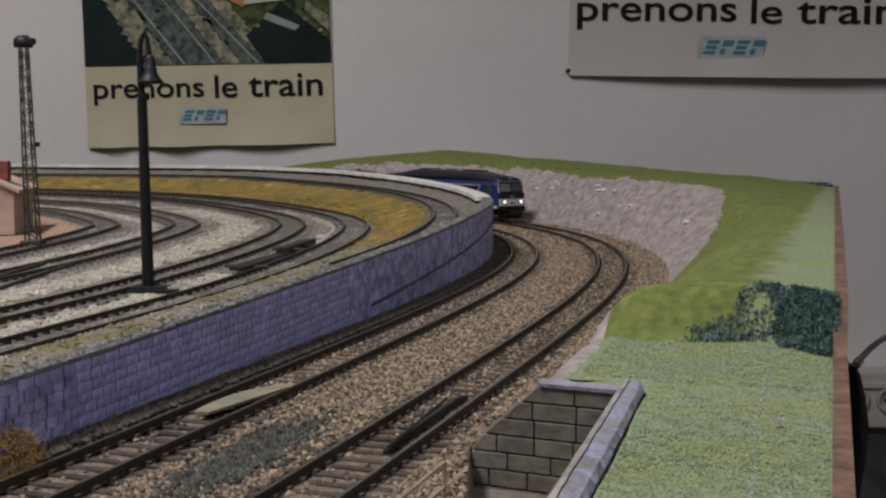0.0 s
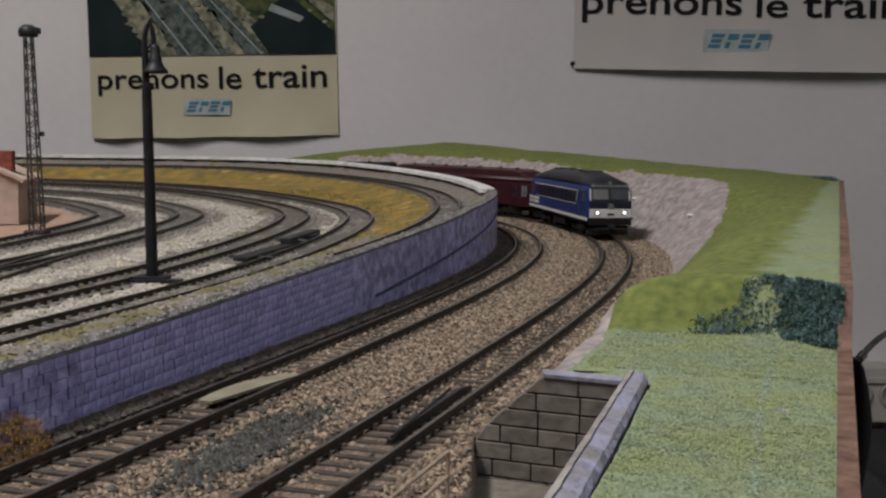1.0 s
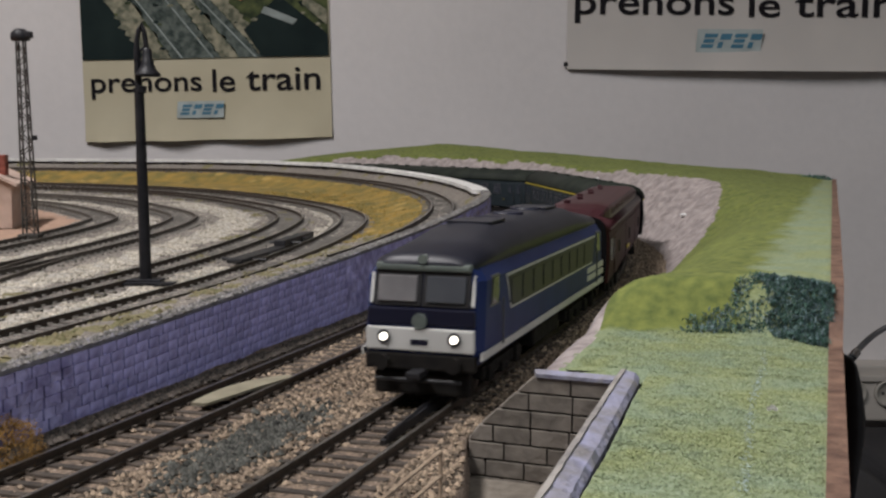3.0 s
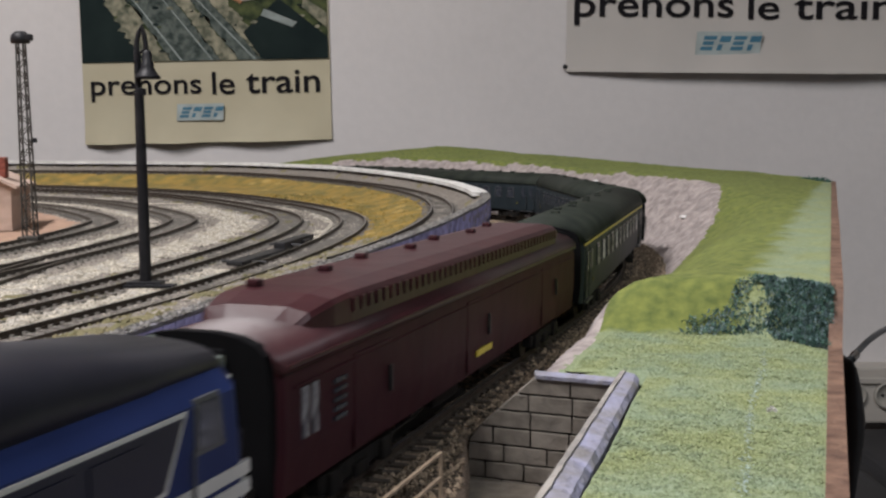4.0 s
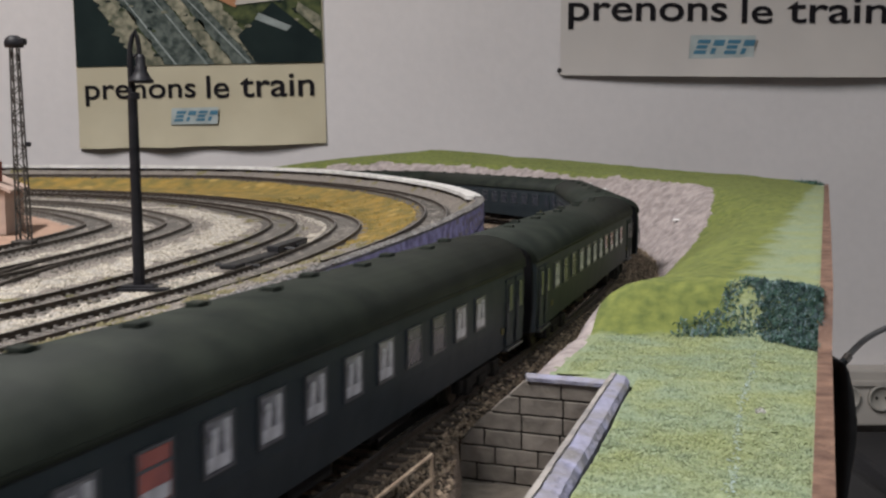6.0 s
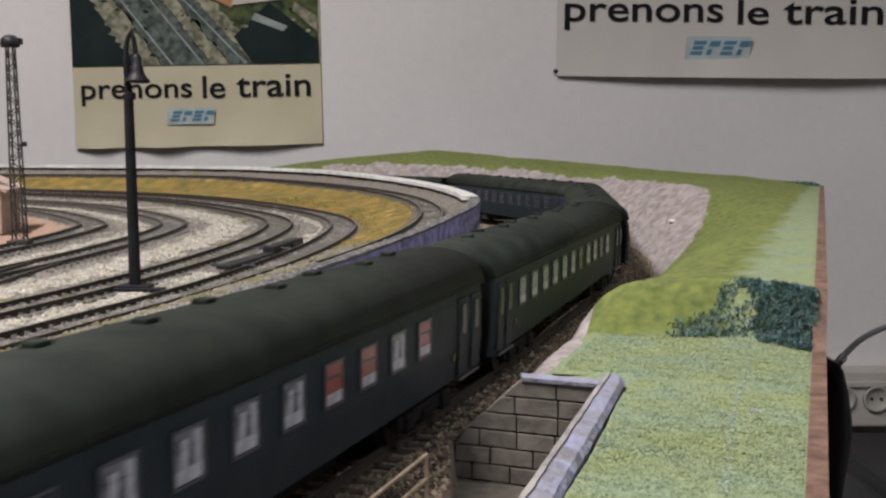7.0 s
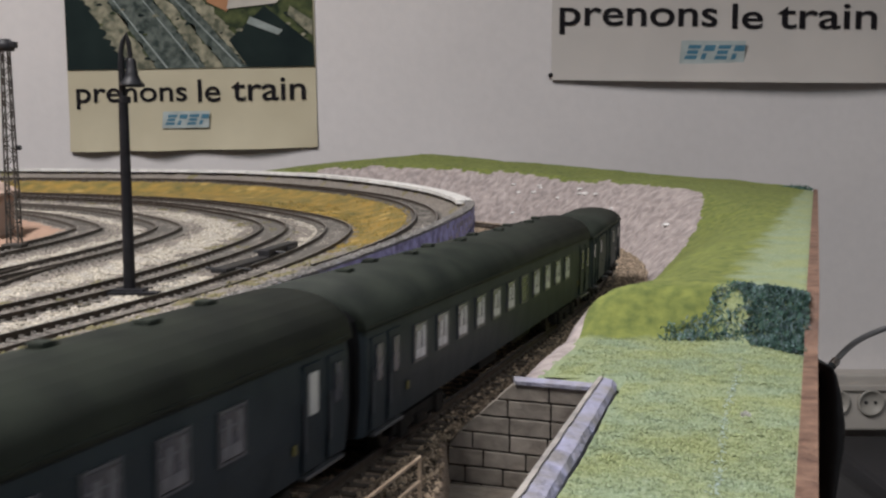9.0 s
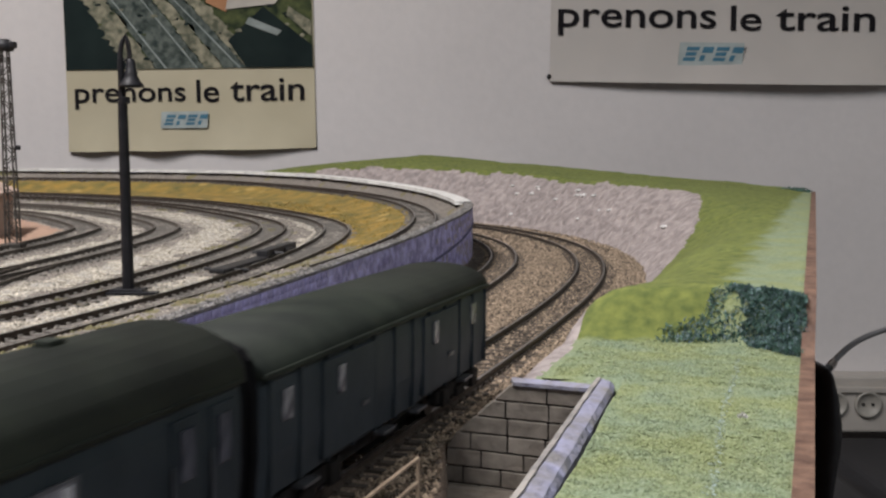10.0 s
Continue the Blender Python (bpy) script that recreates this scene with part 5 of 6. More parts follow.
def edge_case():
    """A black soft case hanging on the outside of the board, and the lead that leaves it."""
    th = thing("black_case", "black padded case hanging against the board's edge", "case")
    rings = []
    for z, w, c in ((-0.165, 0.003, 0.004), (-0.135, 0.006, 0.006), (-0.108, 0.010, 0.010), (-0.085, 0.0135, 0.014), (-0.072, 0.0140, 0.014), (-0.056, 0.0110, 0.010), (-0.044, 0.0070, 0.009), (-0.040, 0.0040, 0.007)):
        y = 0.62
        x = edge_x(y) + 0.0045 + w / 2
        rings.append([(x + w / 2 * math.cos(q), y + 0.022 * math.sin(q), z) for q in [2 * math.pi * k / 14 for k in range(14)]])
    part("body", loft(rings), M["black"], th, smooth=True)
    x = edge_x(0.62) + 0.020
    part("strap", tube([(x, 0.60, -0.15), (x + 0.03, 0.60, -0.165), (x + 0.09, 0.62, -0.17)], 0.002), M["black"], th)
    th = thing("power_lead", "grey power lead with a bright plug curving to the wall", "cable")
    pts = [(0.2245, 0.62, -0.041), (0.2290, 0.625, -0.0395), (0.2375, 0.635, -0.0355), (0.251, 0.65, -0.0320), (0.272, 0.67, -0.0295), (0.30, 0.70, -0.030), (0.34, 0.76, -0.036), (0.42, 0.92, -0.06), (0.60, 1.3, -0.14), (0.80, 1.7, -0.27), (0.86, 1.87, -0.33)]
    xs, ys, zs = (np.array(v) for v in zip(*pts))
    t = np.linspace(0, len(pts) - 1, 60)
    fine = np.array([[np.interp(k, range(len(pts)), c) for c in (xs, ys, zs)] for k in t])
    for _ in range(12):
        fine[1:-1] = 0.25 * fine[:-2] + 0.5 * fine[1:-1] + 0.25 * fine[2:]
    fine = [tuple(float(v) for v in p) for p in fine]
    part("cord", tube(fine, 0.0017, 10), M["cable"], th, smooth=True)
    part("ferrule", rod((0.2220, 0.615, -0.0420), (0.2270, 0.622, -0.0402), 0.0024, seg=12), M["chrome"], th, "bright metal plug")


edge_case()


def side_table():
    th = thing("equipment_case", "black equipment case standing below the wall trunking", "equipment case")
    part("body", box(1.3, 0.4, 0.55, 1.30, 1.66, -0.69, 0.02), M["black"], th)
    part("lid", box(1.32, 0.42, 0.03, 1.30, 1.66, -0.41, 0.012), M["black_metal"], th)


side_table()

# ---- rolling stock; each vehicle runs along its own +y, rail top at z = 0 ----
def section(w, z0, z1, z2, tumble=0.0008, n=9):
    """Half-round roofed cross-section, as a closed ring of (x, z)."""
    side = [(w / 2 - tumble, z0), (w / 2, z0 + (z1 - z0) * 0.35), (w / 2, z1 - 0.004), (w / 2 - tumble * 0.6, z1)]
    roof = []
    for k in range(1, n):
        a = math.pi * k / n
        roof.append(((w / 2 - tumble * 0.6) * math.copysign(abs(math.cos(a)) ** 0.75, math.cos(a)), z1 + (z2 - z1) * math.sin(a) ** 0.8))
    return side + roof + [(-x, z) for x, z in reversed(side)]


def shell(w, z0, z1, length, m, parent, name, label="", inset=0.0, ends=0.0015):
    """Car sides and ends up to the eaves."""
    ring = [(w / 2 - 0.0008, z0), (w / 2, z0 + (z1 - z0) * 0.35), (w / 2, z1 - 0.004), (w / 2 - 0.0005, z1)]
    ring = ring + [(-x, z) for x, z in reversed(ring)]
    rings = []
    for y, k in ((-length / 2, 0.93), (-length / 2 + ends, 1), (length / 2 - ends, 1), (length / 2, 0.93)):
        rings.append([(x * k, y, z) for x, z in ring])
    return part(name, loft(rings), m, parent, label)


def roof(w, z1, z2, length, m, parent, label="", dome=0.02, flat_end=False):
    """A rounded roof, its ends drawn down where dome is given."""
    n = 14
    rings = []
    stations = [(-length / 2, 0.25), (-length / 2 + dome * 0.3, 0.72), (-length / 2 + dome, 1.0), (length / 2 - dome, 1.0), (length / 2 - dome * 0.3, 0.72), (length / 2, 0.25)]
    if flat_end:
        stations = [(-length / 2, 1.0), (length / 2, 1.0)]
    for y, k in stations:
        ring = [(w / 2 + 0.0004, y, z1 - 0.0006)]
        for q in range(n + 1):
            a = math.pi * q / n
            ring.append(((w / 2 + 0.0003) * math.copysign(abs(math.cos(a)) ** 0.94, math.cos(a)), y, z1 + (z2 - z1) * k * math.sin(a) ** 0.94))
        ring.append((-w / 2 - 0.0004, y, z1 - 0.0006))
        rings.append(ring)
    return part("roof", loft(rings), m, parent, label, True)


_cache = {}


def shared(key, make, m):
    if key not in _cache:
        me = bpy.data.meshes.new(key.split("|")[0])
        bm = make()
        bm.to_mesh(me)
        bm.free()
        me.materials.append(m)
        _cache[key] = me
    return _cache[key]


def put(name, me, parent, m=None, label=""):
    ob = new(name, me)
    ob.parent = parent
    ob.matrix_local = m or Matrix()
    return tagged(ob, label)


def bogie(parent, y, wheelbase=0.029, heavy=False):
    """A bogie frame with four wheels, turning under its vehicle."""
    def make():
        L = wheelbase + 0.012
        bm = box(0.003, L, 0.004, 0.0125, 0, 0.0062, 0.0006)
        box(0.003, L, 0.004, -0.0125, 0, 0.0062, 0.0006, bm)
        box(0.024, 0.006, 0.003, 0, 0, 0.0068, 0.0004, bm)
        for s in (-1, 1):
            for k in (-1, 1):
                box(0.003, 0.006, 0.005, s * 0.0137, k * wheelbase / 2, 0.0058, 0.0005, bm)
            box(0.002, 0.008, 0.003, s * 0.0140, 0, 0.0050, 0.0004, bm)
        return bm
    bo = put("bogie", shared(f"bogie|{wheelbase}", make, M["frame"]), parent, pose(0, y, 0))

    def wheel():
        bm = rod((-0.0012, 0, 0), (0.0012, 0, 0), 0.0056, seg=18)
        rod((-0.0016, 0, 0), (-0.0008, 0, 0), 0.0063, seg=18, bm=bm)
        return bm
    for k in (-1, 1):
        for s in (-1, 1):
            put("wheel", shared("wheel|", wheel, M["wheel"]), bo, pose(s * 0.0085, k * wheelbase / 2, 0.0056, 0, 0, 0 if s > 0 else 180))
    return bo


def underframe(length, parent, m="frame"):
    bm = box(0.026, length * 0.96, 0.003, 0, 0, 0.0105, 0.0006)
    for y, w, l, h in ((-0.03, 0.022, 0.03, 0.005), (0.02, 0.024, 0.022, 0.0055), (0.05, 0.016, 0.014, 0.004)):
        if abs(y) + l < length * 0.33:
            box(w, l, h, 0, y, 0.0075, 0.0006, bm)
    part("underframe", bm, M[m], parent)


def buffers(length, parent, z=0.0118):
    for e in (-1, 1):
        for x in (-0.010, 0.010):
            part("buffer", rod((x, e * length / 2, z), (x, e * (length / 2 + 0.0035), z), 0.0016, 0.0022, 10), M["frame"], parent)
        part("coupling", box(0.004, 0.007, 0.002, 0, e * (length / 2 + 0.003), 0.0085, 0.0005), M["black"], parent)


def gangway(length, parent, e=1, h=0.026):
    hood = loft([[(x * 0.93, e * (length / 2 + y), z) for x, z in section(0.0325, 0.0105, 0.0340, 0.0408)] for y in (-0.0006, 0.0024)])
    part("end_hood", hood, M["rubber"], parent, "black end hood")
    part("gangway", box(0.013, 0.0034, h, 0, e * (length / 2 + 0.0016), 0.012 + h / 2, 0.0012), M["rubber"], parent, "black rubber gangway bellows")


def pane_mesh(w, h, key, m):
    def make():
        return box(0.0006, w, h, 0, 0, 0, 0.0002)
    return shared(f"pane|{w:.4f}|{h:.4f}|{key}", make, m)


def frame_mesh(w, h, key="alu", m=None):
    def make():
        t = 0.0005
        bm = box(0.0009, w + 2 * t, t, 0, 0, h / 2 + t / 2)
        box(0.0009, w + 2 * t, t, 0, 0, -h / 2 - t / 2, 0, bm)
        box(0.0009, t, h, 0, w / 2 + t / 2, 0, 0, bm)
        box(0.0009, t, h, 0, -w / 2 - t / 2, 0, 0, bm)
        box(0.0008, w, 0.0005, 0, 0, h * 0.18, 0, bm)
        return bm
    return shared(f"window_frame|{w:.4f}|{h:.4f}|{key}", make, m or M["alu"])


def window(parent, side, y, z, w, h, kind, W):
    wd = put("window", pane_mesh(w, h, kind, M[kind]), parent, pose(side * (W / 2 + 0.0001), y, z))
    put("frame", frame_mesh(w, h), wd)
    # pale seats and sill seen through the pane
    if kind in ("window", "window_red", "window_grey"):
        m = M["seat_dim"] if kind == "window_grey" else M["seat"]
        x = side * 0.00025
        put("seat", shared(f"seat|{w:.4f}|{m.name}", lambda: box(0.0004, w * 0.86, h * 0.26, 0, 0, -h * 0.33), m), wd, pose(x, 0, 0))
        if kind != "window_red":
            for u, k in ((-0.30, 0.66), (0.16, 0.56)):
                put("headrest", shared(f"headrest|{w:.4f}|{k}|{m.name}", lambda: box(0.0004, w * 0.23, h * k, 0, 0, -h * 0.2 + h * k / 2 - h * 0.02, 0.0002), m), wd, pose(x, w * u, 0))
    return wd


def coach(name, label, stripe, panes, seed, ahead=0.008, bright_door=False):
    L, W = 0.2880, 0.0325
    th = thing(name, label, "railway coach", "coaches of the train")
    body = shell(W, 0.0100, 0.0350, L, M["green"], th, "body", "dark green coach sides")
    roof(W, 0.0350, 0.0446, L, M["green_roof"], th, "dark grey-green roof", 0.012, True)
    rg = random.Random(seed)
    for side in (-1, 1):
        ys = np.linspace(-0.097, 0.097, 11) + ahead
        for i, y in enumerate(ys):
            # panes on the +x side are painted dim, as if no light showed
            kind = panes(i, side, rg) if side < 0 else "window_dim"
            narrow = kind == "white"
            window(body, side, float(y) - 0.0022 * narrow, 0.0262, 0.0054 if narrow else 0.0090, 0.0086, kind, W)
        for y in (-0.1355, -0.1230, 0.1245, 0.1360):
            dr = part("door", box(0.0007, 0.0086, 0.0215, side * (W / 2 + 0.0000), y, 0.0218, 0.0003), M["green"], body, "narrow coach door")
            glass = "white" if bright_door and side < 0 and y == -0.1230 else "window_dim"
            put("door_window", pane_mesh(0.0042, 0.0085, glass, M[glass]), dr, pose(side * (W / 2 + 0.0005), y, 0.0265))
            part("grab_rail", rod((side * (W / 2 + 0.0009), y + 0.0048, 0.0155), (side * (W / 2 + 0.0009), y + 0.0048, 0.0255), 0.00028, seg=5), M["alu"], dr)
        for e in (-1, 1):
            part("footstep", box(0.0025, 0.020, 0.0008, side * (W / 2 - 0.0006), e * 0.129, 0.0098, 0.0002), M["alu"], th, "bright footstep")
            part("emblem", box(0.0004, 0.0014, 0.0019, side * (W / 2 + 0.0002), e * 0.1145, 0.0168), M["emblem"], th, "small yellow emblem")
        if stripe:
            part("stripe", box(0.0006, L - 0.003, 0.0016, side * (W / 2 - 0.00005), 0, 0.0340, 0.0002), M["yellow"], th, "yellow first class stripe")
        part("gutter", box(0.0008, L - 0.004, 0.0006, side * (W / 2), 0, 0.0352, 0.0002), M["green_roof"], th)
    for k in range(10):
        part("roof_vent", box(0.0036, 0.0042, 0.0015, 0.0 if k % 2 else 0.003, -0.115 + k * 0.0256, 0.0447, 0.0005), M["green_roof"], th)
    underframe(L, th)
    buffers(L, th)
    for e in (-1, 1):
        gangway(L, th, e)
    return th, L, [bogie(th, 0.098), bogie(th, -0.098)], 0.098


def locomotive():
    L, W = 0.194, 0.0335
    th = thing("diesel_locomotive", "dark blue diesel locomotive with white bands and lit headlamps", "locomotive")
    cab = 0.020
    ring = [(W / 2 - 0.001, 0.0110), (W / 2, 0.0150), (W / 2, 0.0330), (W / 2 - 0.0022, 0.0362)]
    ring = ring + [(-x, z) for x, z in reversed(ring)]

    # body: slanted cab fronts with a brow
    def station(y, kw, lean, top):
        out = []
        for x, z in ring:
            zz = z if z < 0.034 else min(z, top)
            f = (zz - 0.0215) / 0.0145
            out.append((x * kw, y - math.copysign(max(f, 0) * lean, y), zz))
        return out

    rings = [station(-L / 2, 0.90, 0.0035, 0.0362), station(-L / 2 + 0.004, 1.0, 0.0030, 0.0362), station(-L / 2 + cab, 1, 0, 0.0362),
             station(L / 2 - cab, 1, 0, 0.0362), station(L / 2 - 0.004, 1.0, 0.0030, 0.0362), station(L / 2, 0.90, 0.0035, 0.0362)]
    body = part("body", loft(rings), M["loco_blue"], th, "glossy dark blue body")
    # roof: cab domes at both ends, higher engine housing between
    n = 12

    def arch(y, w, z0, z1):
        return [(w / 2 * math.copysign(abs(math.cos(a)) ** 0.7, math.cos(a)), y, z0 + (z1 - z0) * math.sin(a) ** 0.75) for a in [math.pi * q / n for q in range(n + 1)]]

    rf = part("roof", loft([arch(-L / 2 + 0.0022, W - 0.009, 0.0355, 0.0382), arch(-L / 2 + 0.006, W - 0.0046, 0.0358, 0.0402), arch(-L / 2 + 0.028, W - 0.0042, 0.0360, 0.0425), arch(-0.05, W - 0.0042, 0.0360, 0.0452),
                             arch(0.05, W - 0.0042, 0.0360, 0.0452), arch(L / 2 - 0.028, W - 0.0042, 0.0360, 0.0425), arch(L / 2 - 0.006, W - 0.0046, 0.0358, 0.0402), arch(L / 2 - 0.0022, W - 0.009, 0.0355, 0.0382)]), M["loco_roof"], th, "dark grey roof", True)
    for y in (-0.028, 0.0, 0.028):
        fan = lathe([(0.0001, 0.001), (0.0040, 0.0006), (0.0048, 0.0010), (0.0055, 0.0009), (0.0055, 0.0)], 20)
        fan.transform(Matrix.Translation((0, y, 0.0447)))
        part("fan_grille", fan, M["loco_navy"], rf, "round roof fan", True)
    for y in (-0.055, 0.058):
        part("roof_hatch", box(0.014, 0.018, 0.0008, 0, y * 0.7, 0.0453, 0.0003), M["loco_roof"], rf)
    for e in (-1, 1):
        f = e * L / 2
        # front: pale band with lamps, navy apron, two windscreens
        part("front_band", box(W * 0.905, 0.0016, 0.0062, 0, f, 0.0172, 0.0005), M["white"], th, "off-white front band")
        for x in (-0.0098, 0.0098):
            part("headlamp", rod((x, f, 0.0178), (x, f + e * 0.0017, 0.0178), 0.00105, seg=14), M["headlamp"] if e > 0 else M["glare_lens_glass"], th, "round lit headlamp" if e > 0 else "round unlit lamp")
            part("lamp_bezel", rod((x, f, 0.0178), (x, f + e * 0.0012, 0.0178), 0.0019, seg=14), M["alu"], th)
        part("emblem", rod((0, f - e * 0.0004, 0.0222), (0, f + e * 0.0012, 0.0222), 0.0021, seg=12), M["grille"], th, "round pale emblem")
        part("number_plate_bar", box(0.0048, 0.0008, 0.0014, 0, f + e * 0.0006, 0.0166), M["loco_navy"], th)
        # one front pane is greyed: its reflection is put into the colour
        for x, kind in ((-0.0068, "glass"), (0.0068, "glare_lens_glass" if e > 0 else "glass")):
            p = box(0.0110, 0.0010, 0.0072, 0, 0, 0, 0.0004)
            p.transform(pose(x * e, f - e * 0.0017, 0.0305, e * 14))
            ws = part("windscreen", p, M[kind], th, "windscreen pane")
            q = box(0.0134, 0.0008, 0.0098, 0, 0, 0, 0.0004)
            q.transform(pose(x * e, f - e * 0.0022, 0.0305, e * 14))
            part("seal", q, M["black"], ws)
        part("front_apron", box(W * 0.90, 0.0012, 0.0046, 0, f - e * 0.0006, 0.0232, 0.0005), M["loco_navy"], th, "dark navy front apron")
        for x in (-0.0142, 0.0142):
            p = box(0.0010, 0.0010, 0.0085, 0, 0, 0, 0.0003)
            p.transform(pose(x, f - e * 0.0026, 0.0303, e * 14))
            part("pillar_trim", p, M["white"], th, "pale windscreen pillar trim")
        brow = box(W * 0.80, 0.0034, 0.0021, 0, f - e * 0.0038, 0.0362, 0.0007)
        part("brow", brow, M["grille"], th, "pale visor over the windscreen")
        part("brow_lamp", rod((0, f - e * 0.004, 0.0384), (0, f - e * 0.0018, 0.0384), 0.0013, seg=10), M["grille"], th)
        part("buffer_beam", box(W * 0.92, 0.003, 0.0045, 0, f - e * 0.0008, 0.0112, 0.0006), M["frame"], th)
        part("snowplough", box(W * 0.80, 0.004, 0.0065, 0, f - e * 0.003, 0.0052, 0.001), M["frame"], th)
        part("skirt_rail", rod((-0.012, f + e * 0.0022, 0.0066), (0.012, f + e * 0.0022, 0.0066), 0.0005, seg=6), M["black"], th)
    for side in (-1, 1):
        x = side * W / 2

        def flat(pts, m, name, lift, label=""):
            bm = bmesh.new()
            a = [bm.verts.new((x + side * lift, y, z)) for y, z in pts]
            b = [bm.verts.new((x - side * 0.0004, y, z)) for y, z in pts]
            bm.faces.new(a)
            for k in range(len(a)):
                j = (k + 1) % len(a)
                bm.faces.new((a[k], a[j], b[j], b[k]))
            bmesh.ops.recalc_face_normals(bm, faces=bm.faces[:])
            return part(name, bm, m, body, label)

        flat([(-0.096, 0.0122), (0.096, 0.0122), (0.096, 0.0142), (-0.096, 0.0142)], M["white"], "sill_band", 0.0003, "white lower side band")
        flat([(-0.070, 0.0222), (0.064, 0.0222), (0.070, 0.0326), (-0.076, 0.0326)], M["white"], "panel_outline", 0.0002, "thin white panel outline")
        flat([(-0.0690, 0.0229), (0.0632, 0.0229), (0.0686, 0.0319), (-0.0746, 0.0319)], M["loco_navy"], "grille_panel", 0.0004, "dark louvred side panel")
        for k in range(9):
            y = -0.062 + k * 0.0145
            flat([(y, 0.0240), (y + 0.011, 0.0240), (y + 0.011, 0.0308), (y, 0.0308)], M["loco_navy"], "louvre", 0.0006)
        for k, z in enumerate((0.0160, 0.0190)):
            flat([(-0.0955, z), (-0.060, z), (-0.060, z + 0.0021), (-0.0955, z + 0.0021)], M["white"], "speed_bar", 0.0003, "short white speed stripe")
        for e in (-1, 1):
            wd = flat([(e * 0.079, 0.0262), (e * 0.0865, 0.0262), (e * 0.0850, 0.0330), (e * 0.079, 0.0330)], M["glass"], "cab_window", 0.0004, "cab side window")
            flat([(e * 0.0782, 0.0254), (e * 0.0876, 0.0254), (e * 0.0857, 0.0338), (e * 0.0782, 0.0338)], M["alu"], "cab_window_frame", 0.0002)
            part("handrail", rod((x + side * 0.001, e * 0.0765, 0.014), (x + side * 0.001, e * 0.0765, 0.027), 0.0003, seg=5), M["alu"], body)
    part("underframe", box(0.028, L * 0.94, 0.003, 0, 0, 0.0105, 0.0006), M["frame"], th)
    part("fuel_tank", box(0.028, 0.040, 0.006, 0, 0, 0.0068, 0.001), M["frame"], th)
    buffers(L, th, 0.0112)
    grow = Matrix.Diagonal((1.07, 1.0, 1.07, 1))
    for ob in th.children_recursive:
        ob.data.transform(grow)
    return th, L, [bogie(th, 0.058, 0.032), bogie(th, -0.058, 0.032)], 0.058


def mail_van():
    L, W = 0.260, 0.0325
    th = thing("mail_van", "maroon mail van with a maroon domed roof and yellow plate", "mail van")
    body = shell(W, 0.0100, 0.0340, L, M["maroon"], th, "body", "maroon sides")
    roof(W, 0.0340, 0.0402, L, M["maroon_roof"], th, "maroon roof with square ends", 0.014, True)
    # raised lantern along the middle of the roof, its ends rounded down
    lan = []
    for y, k, up in ((-0.116, 0.55, 0.0398), (-0.112, 0.86, 0.0432), (-0.104, 1.0, 0.0447), (0.092, 1.0, 0.0447), (0.100, 0.97, 0.0442), (0.108, 0.86, 0.0425), (0.112, 0.66, 0.0395)):
        hw = 0.0142 * k
        lan.append([(hw, y, 0.0372), (hw * 0.985, y, up - 0.0022), (hw * 0.93, y, up - 0.0012), (hw * 0.55, y, up - 0.0002), (-hw * 0.55, y, up - 0.0002), (-hw * 0.93, y, up - 0.0012), (-hw * 0.985, y, up - 0.0022), (-hw, y, 0.0372)])
    part("roof_lantern", loft(lan), M["maroon_roof"], th, "raised maroon roof lantern")
    for side in (-1, 1):
        x = side * W / 2
        part("gutter", box(0.001, L - 0.004, 0.0009, x, 0, 0.0343, 0.0003), M["maroon_roof"], th)
        part("waist_rail", box(0.0006, L - 0.01, 0.0007, x, 0, 0.0300, 0.0002), M["maroon"], th)
        for y in (-0.085, 0.004, 0.085):
            dr = part("sliding_door", box(0.0003, 0.022, 0.0200, x, y, 0.0212, 0.0001), M["maroon"], body, "maroon sliding door")
            part("handle", box(0.0008, 0.0010, 0.0060, x + side * 0.0008, y - 0.0085, 0.0225, 0.0002), M["black"], dr)
        for y0 in (0.104,):
            for k in range(5):
                part("louvre", box(0.0008, 0.0062, 0.0009, x + side * 0.0002, y0, 0.0200 + k * 0.0019, 0.0002), M["window_dim"], body)
        part("name_plate", box(0.0006, 0.0155, 0.0018, x + side * 0.0005, 0.0, 0.0156, 0.0002), M["yellow"], body, "yellow plate with unreadable writing")
        for y in (0.116, 0.1205):
            put("window", pane_mesh(0.0030, 0.0098, "window_mail", M["window"]), body, pose(side * (W / 2 + 0.0001), y, 0.0245))
    for e in (-1, 1):
        part("end_panel", box(W * 0.9, 0.0008, 0.023, 0, e * (L / 2 + 0.0001), 0.0222, 0.0003), M["rubber"], th, "black end wall")
        gangway(L, th, e)
    for k in range(7):
        part("roof_vent", box(0.0030, 0.0030, 0.0016, 0.004 if k % 2 else 0.007, -0.085 + k * 0.030, 0.0450, 0.0005), M["maroon_roof"], th)
    for k in range(44):
        part("roof_rib", box(0.0007, 0.0022, 0.0030, -0.0142, -0.103 + k * 0.0045, 0.0408, 0.0001), M["maroon_roof"], th)
    underframe(L, th)
    buffers(L, th)
    return th, L, [bogie(th, 0.088), bogie(th, -0.088)], 0.088


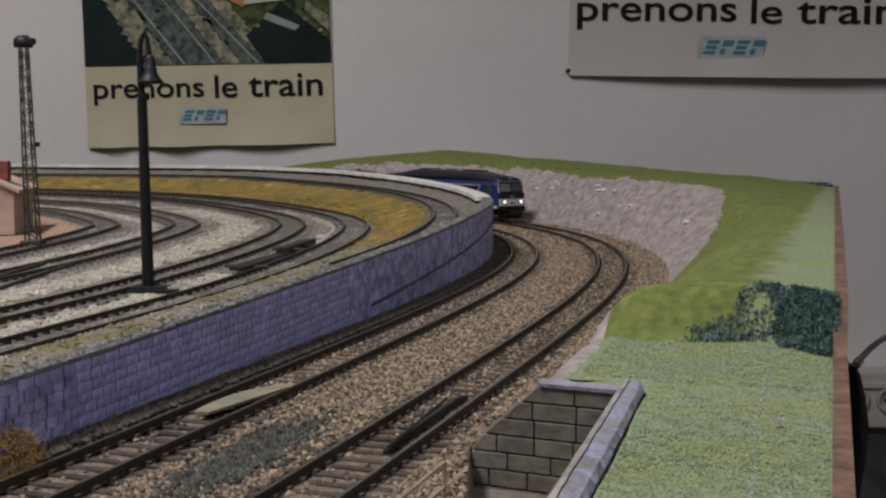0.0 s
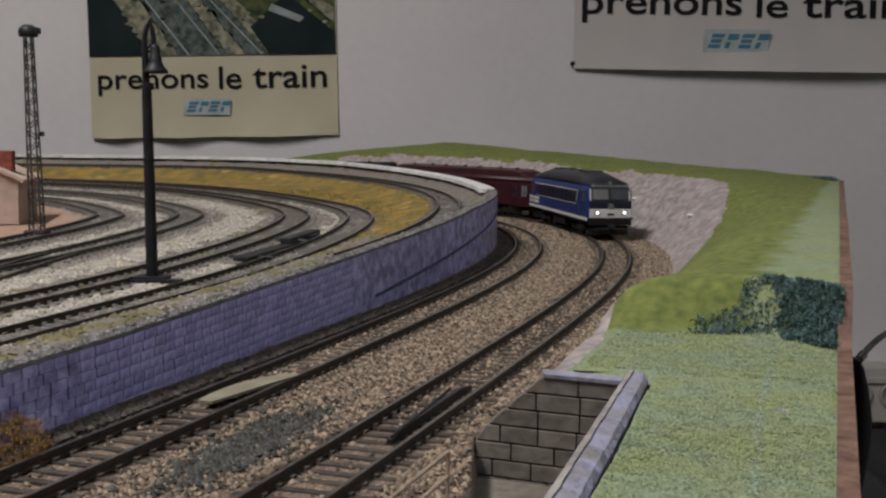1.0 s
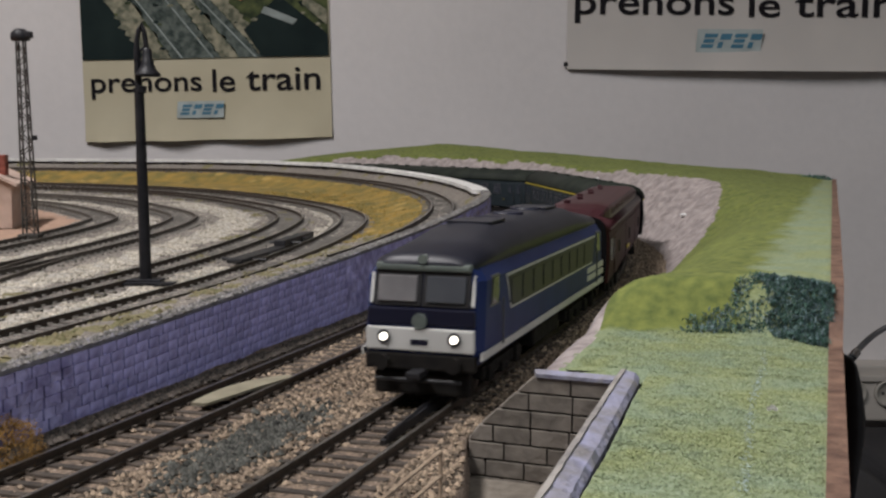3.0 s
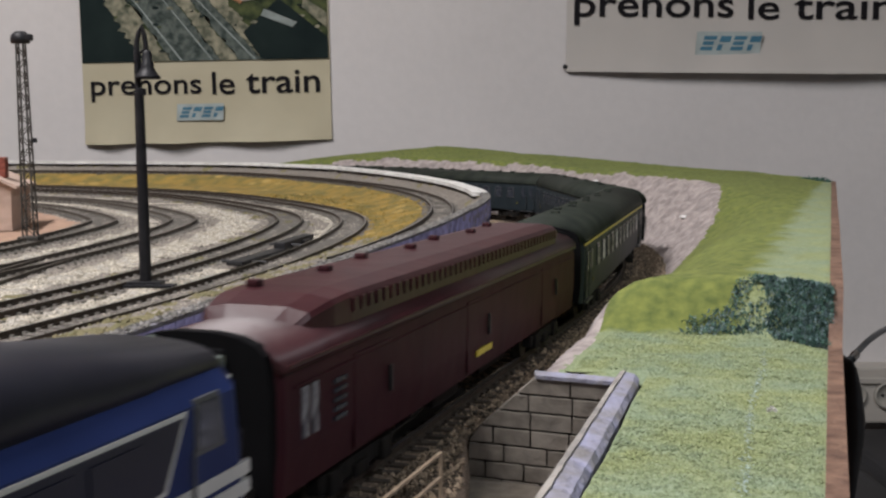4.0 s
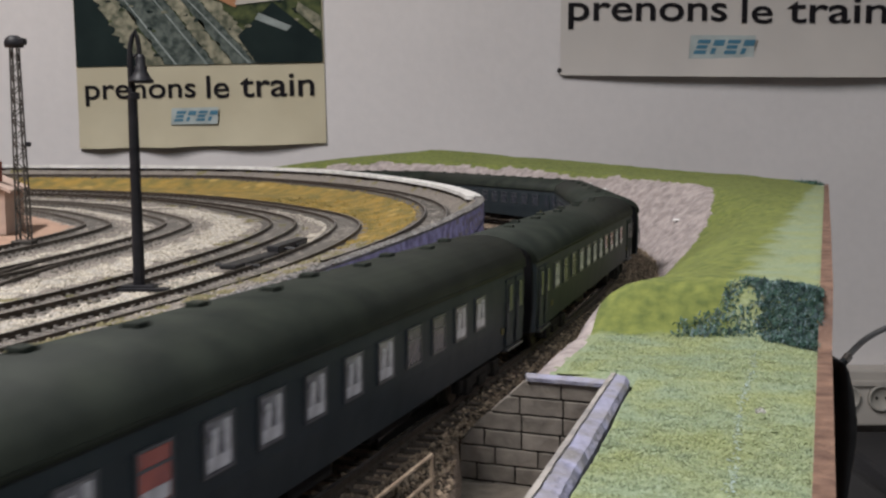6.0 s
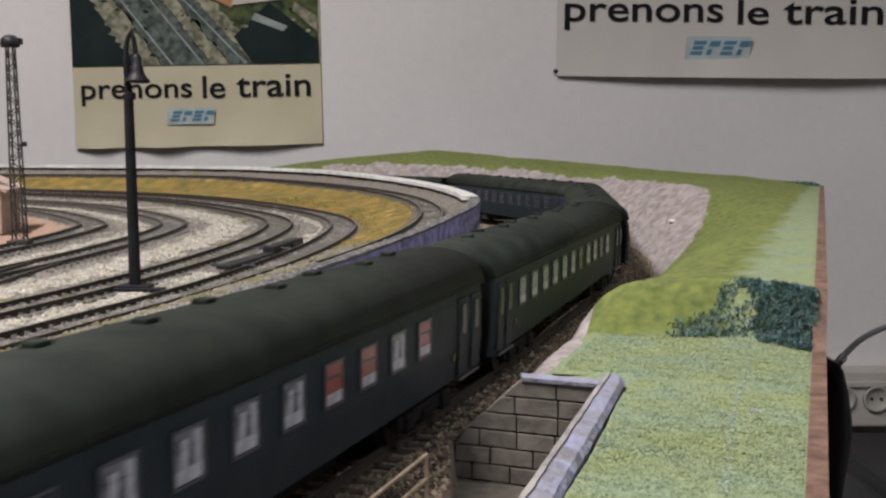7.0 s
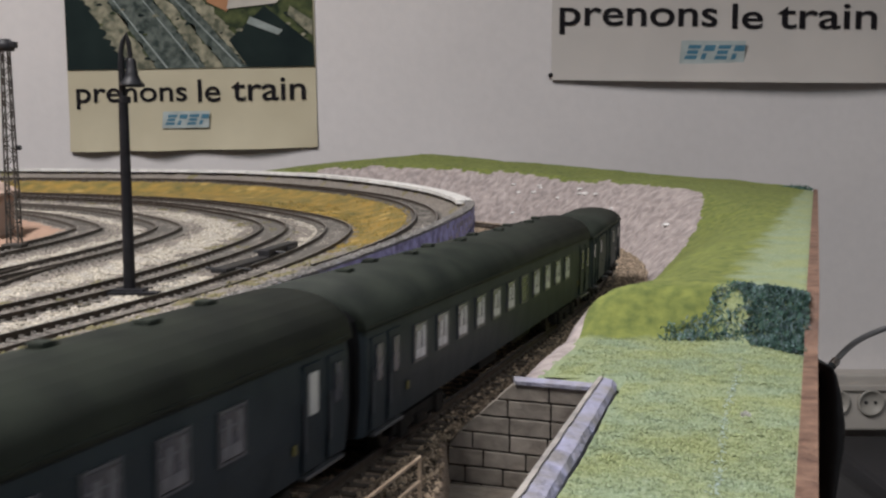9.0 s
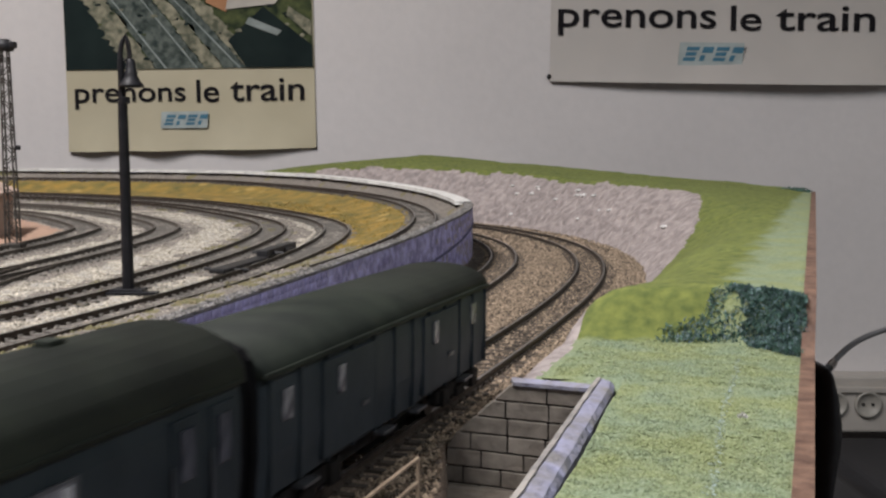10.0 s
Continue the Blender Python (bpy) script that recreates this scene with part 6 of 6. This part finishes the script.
def luggage_van():
    L, W = 0.156, 0.0325
    th = thing("luggage_van", "grey-green luggage van with ribbed sliding doors at the train's tail", "luggage van")
    body = shell(W, 0.0100, 0.0335, L, M["van_green"], th, "body", "grey-green sides")
    roof(W, 0.0335, 0.0402, L, M["green_roof"], th, "dark grey-green roof", 0.002, True)
    for side in (-1, 1):
        x = side * W / 2
        for y in (-0.030, 0.036):
            dr = part("sliding_door", box(0.0010, 0.030, 0.0205, x, y, 0.0215, 0.0003), M["van_green"], body, "sliding door")
            put("door_window", pane_mesh(0.0034, 0.0060, "van", M["window"]), dr, pose(side * (W / 2 + 0.0007), y + 0.006, 0.0268))
            part("handle", box(0.0006, 0.0040, 0.0010, x + side * 0.0007, y - 0.008, 0.0188), M["alu"], dr)
        for k in range(12):
            part("rib", box(0.0010, 0.0008, 0.0225, x, -0.0755 + k * 0.01373, 0.0215, 0.0002), M["van_green"], body)
        for y in (-0.062, 0.068):
            put("window", pane_mesh(0.0042, 0.0062, "van", M["window"]), body, pose(side * (W / 2 + 0.0002), y, 0.0268))
        part("roof_edge", box(0.0016, L, 0.0012, x, 0, 0.0336, 0.0004), M["green_roof"], th)
        for y in (-0.055, -0.012, 0.012, 0.058):
            part("footstep", box(0.0028, 0.008, 0.0008, x - side * 0.0004, y, 0.0085, 0.0002), M["alu"], th)
    for e in (-1, 1):
        part("end_post", box(0.0016, 0.0010, 0.022, 0.008, e * L / 2, 0.0215), M["van_green"], body)
        part("end_post", box(0.0016, 0.0010, 0.022, -0.008, e * L / 2, 0.0215), M["van_green"], body)
    gangway(L, th, 1)
    underframe(L, th)
    buffers(L, th)
    return th, L, [bogie(th, 0.055), bogie(th, -0.055)], 0.055


def panes_plain(i, side, rg):
    return "window_dim" if rg.random() < 0.12 else "window"


def panes_first(i, side, rg):
    return "window_grey" if i % 3 else "window"


def panes_red(*which):
    return lambda i, side, rg: "window_red" if i in which else ("window_dim" if rg.random() < 0.15 else "window")


def panes_dark(i, side, rg):
    return ("window_grey" if i < 9 else ("window_dim" if i == 9 else "white"))


VEHICLES = [
    (locomotive(), -0.008),
    (mail_van(), 0.2005),
    (coach("coach", "dark green first class coach with a yellow stripe", True, panes_first, 1, 0.0), 0.4685),
    (coach("coach", "dark green coach with a red curtained window", False, panes_red(9), 2), 0.771),
    (coach("coach", "dark green coach with red curtained windows", False, panes_red(0, 2, 3), 3), 1.0695),
    (coach("coach", "dark green coach with pale windows", False, panes_plain, 4), 1.367),
    (coach("coach", "dark green coach with dim windows and a white end window", False, panes_dark, 5, 0.008, True), 1.6585),
    (coach("coach", "dark green coach with pale windows", False, panes_plain, 6), 1.954),
    (luggage_van(), 2.2495),
]


# ---- movement of the train ----
RUN_T = [0.0, 1.0, 2.0, 2.5, 3.8, 4.5, 5.5, 7.5, 9.0, 10.0]
RUN_S = [0.965, 0.700, 0.430, 0.293, -0.128, -0.350, -0.688, -1.378, -1.894, -2.239]
RUN_V = [-0.264, -0.268, -0.271, -0.284, -0.322, -0.331, -0.343, -0.345, -0.345, -0.345]


def front_at(t):
    """Where the locomotive's front is on the line: it gathers speed as it leaves the bend."""
    i = min(max(int(np.searchsorted(RUN_T, t)) - 1, 0), len(RUN_T) - 2)
    h = RUN_T[i + 1] - RUN_T[i]
    u = (t - RUN_T[i]) / h
    m0, m1 = RUN_V[i] * h, RUN_V[i + 1] * h
    return (2 * u**3 - 3 * u**2 + 1) * RUN_S[i] + (u**3 - 2 * u**2 + u) * m0 + (3 * u**2 - 2 * u**3) * RUN_S[i + 1] + (u**3 - u**2) * m1


def line_point(s):
    x, y = at(s)
    return Vector((float(x), float(y), float(fall(s))))


def motions():
    times = [k * 0.2 for k in range(51)]
    for (th, L, bogies, b), behind in VEHICLES:
        rows, rows_b = [], ([], [])
        for t in times:
            c = front_at(t) + behind + L / 2
            p1, p2 = line_point(c - b), line_point(c + b)
            f = (p1 - p2).normalized()
            rz = math.atan2(-f.x, f.y)
            mid = (p1 + p2) / 2
            rows.append((t, pose(mid.x, mid.y, mid.z, math.degrees(math.asin(f.z)), 0, math.degrees(rz))))
            for k, q in enumerate((c - b, c + b)):
                turn = math.pi - float(heading(q)) - rz
                turn = (turn + math.pi) % (2 * math.pi) - math.pi
                rows_b[k].append((t, pose(0, b if k == 0 else -b, 0, 0, 0, math.degrees(turn))))
        walk(th, rows)
        for bo, r in zip(bogies, rows_b):
            walk(bo, r)


motions()
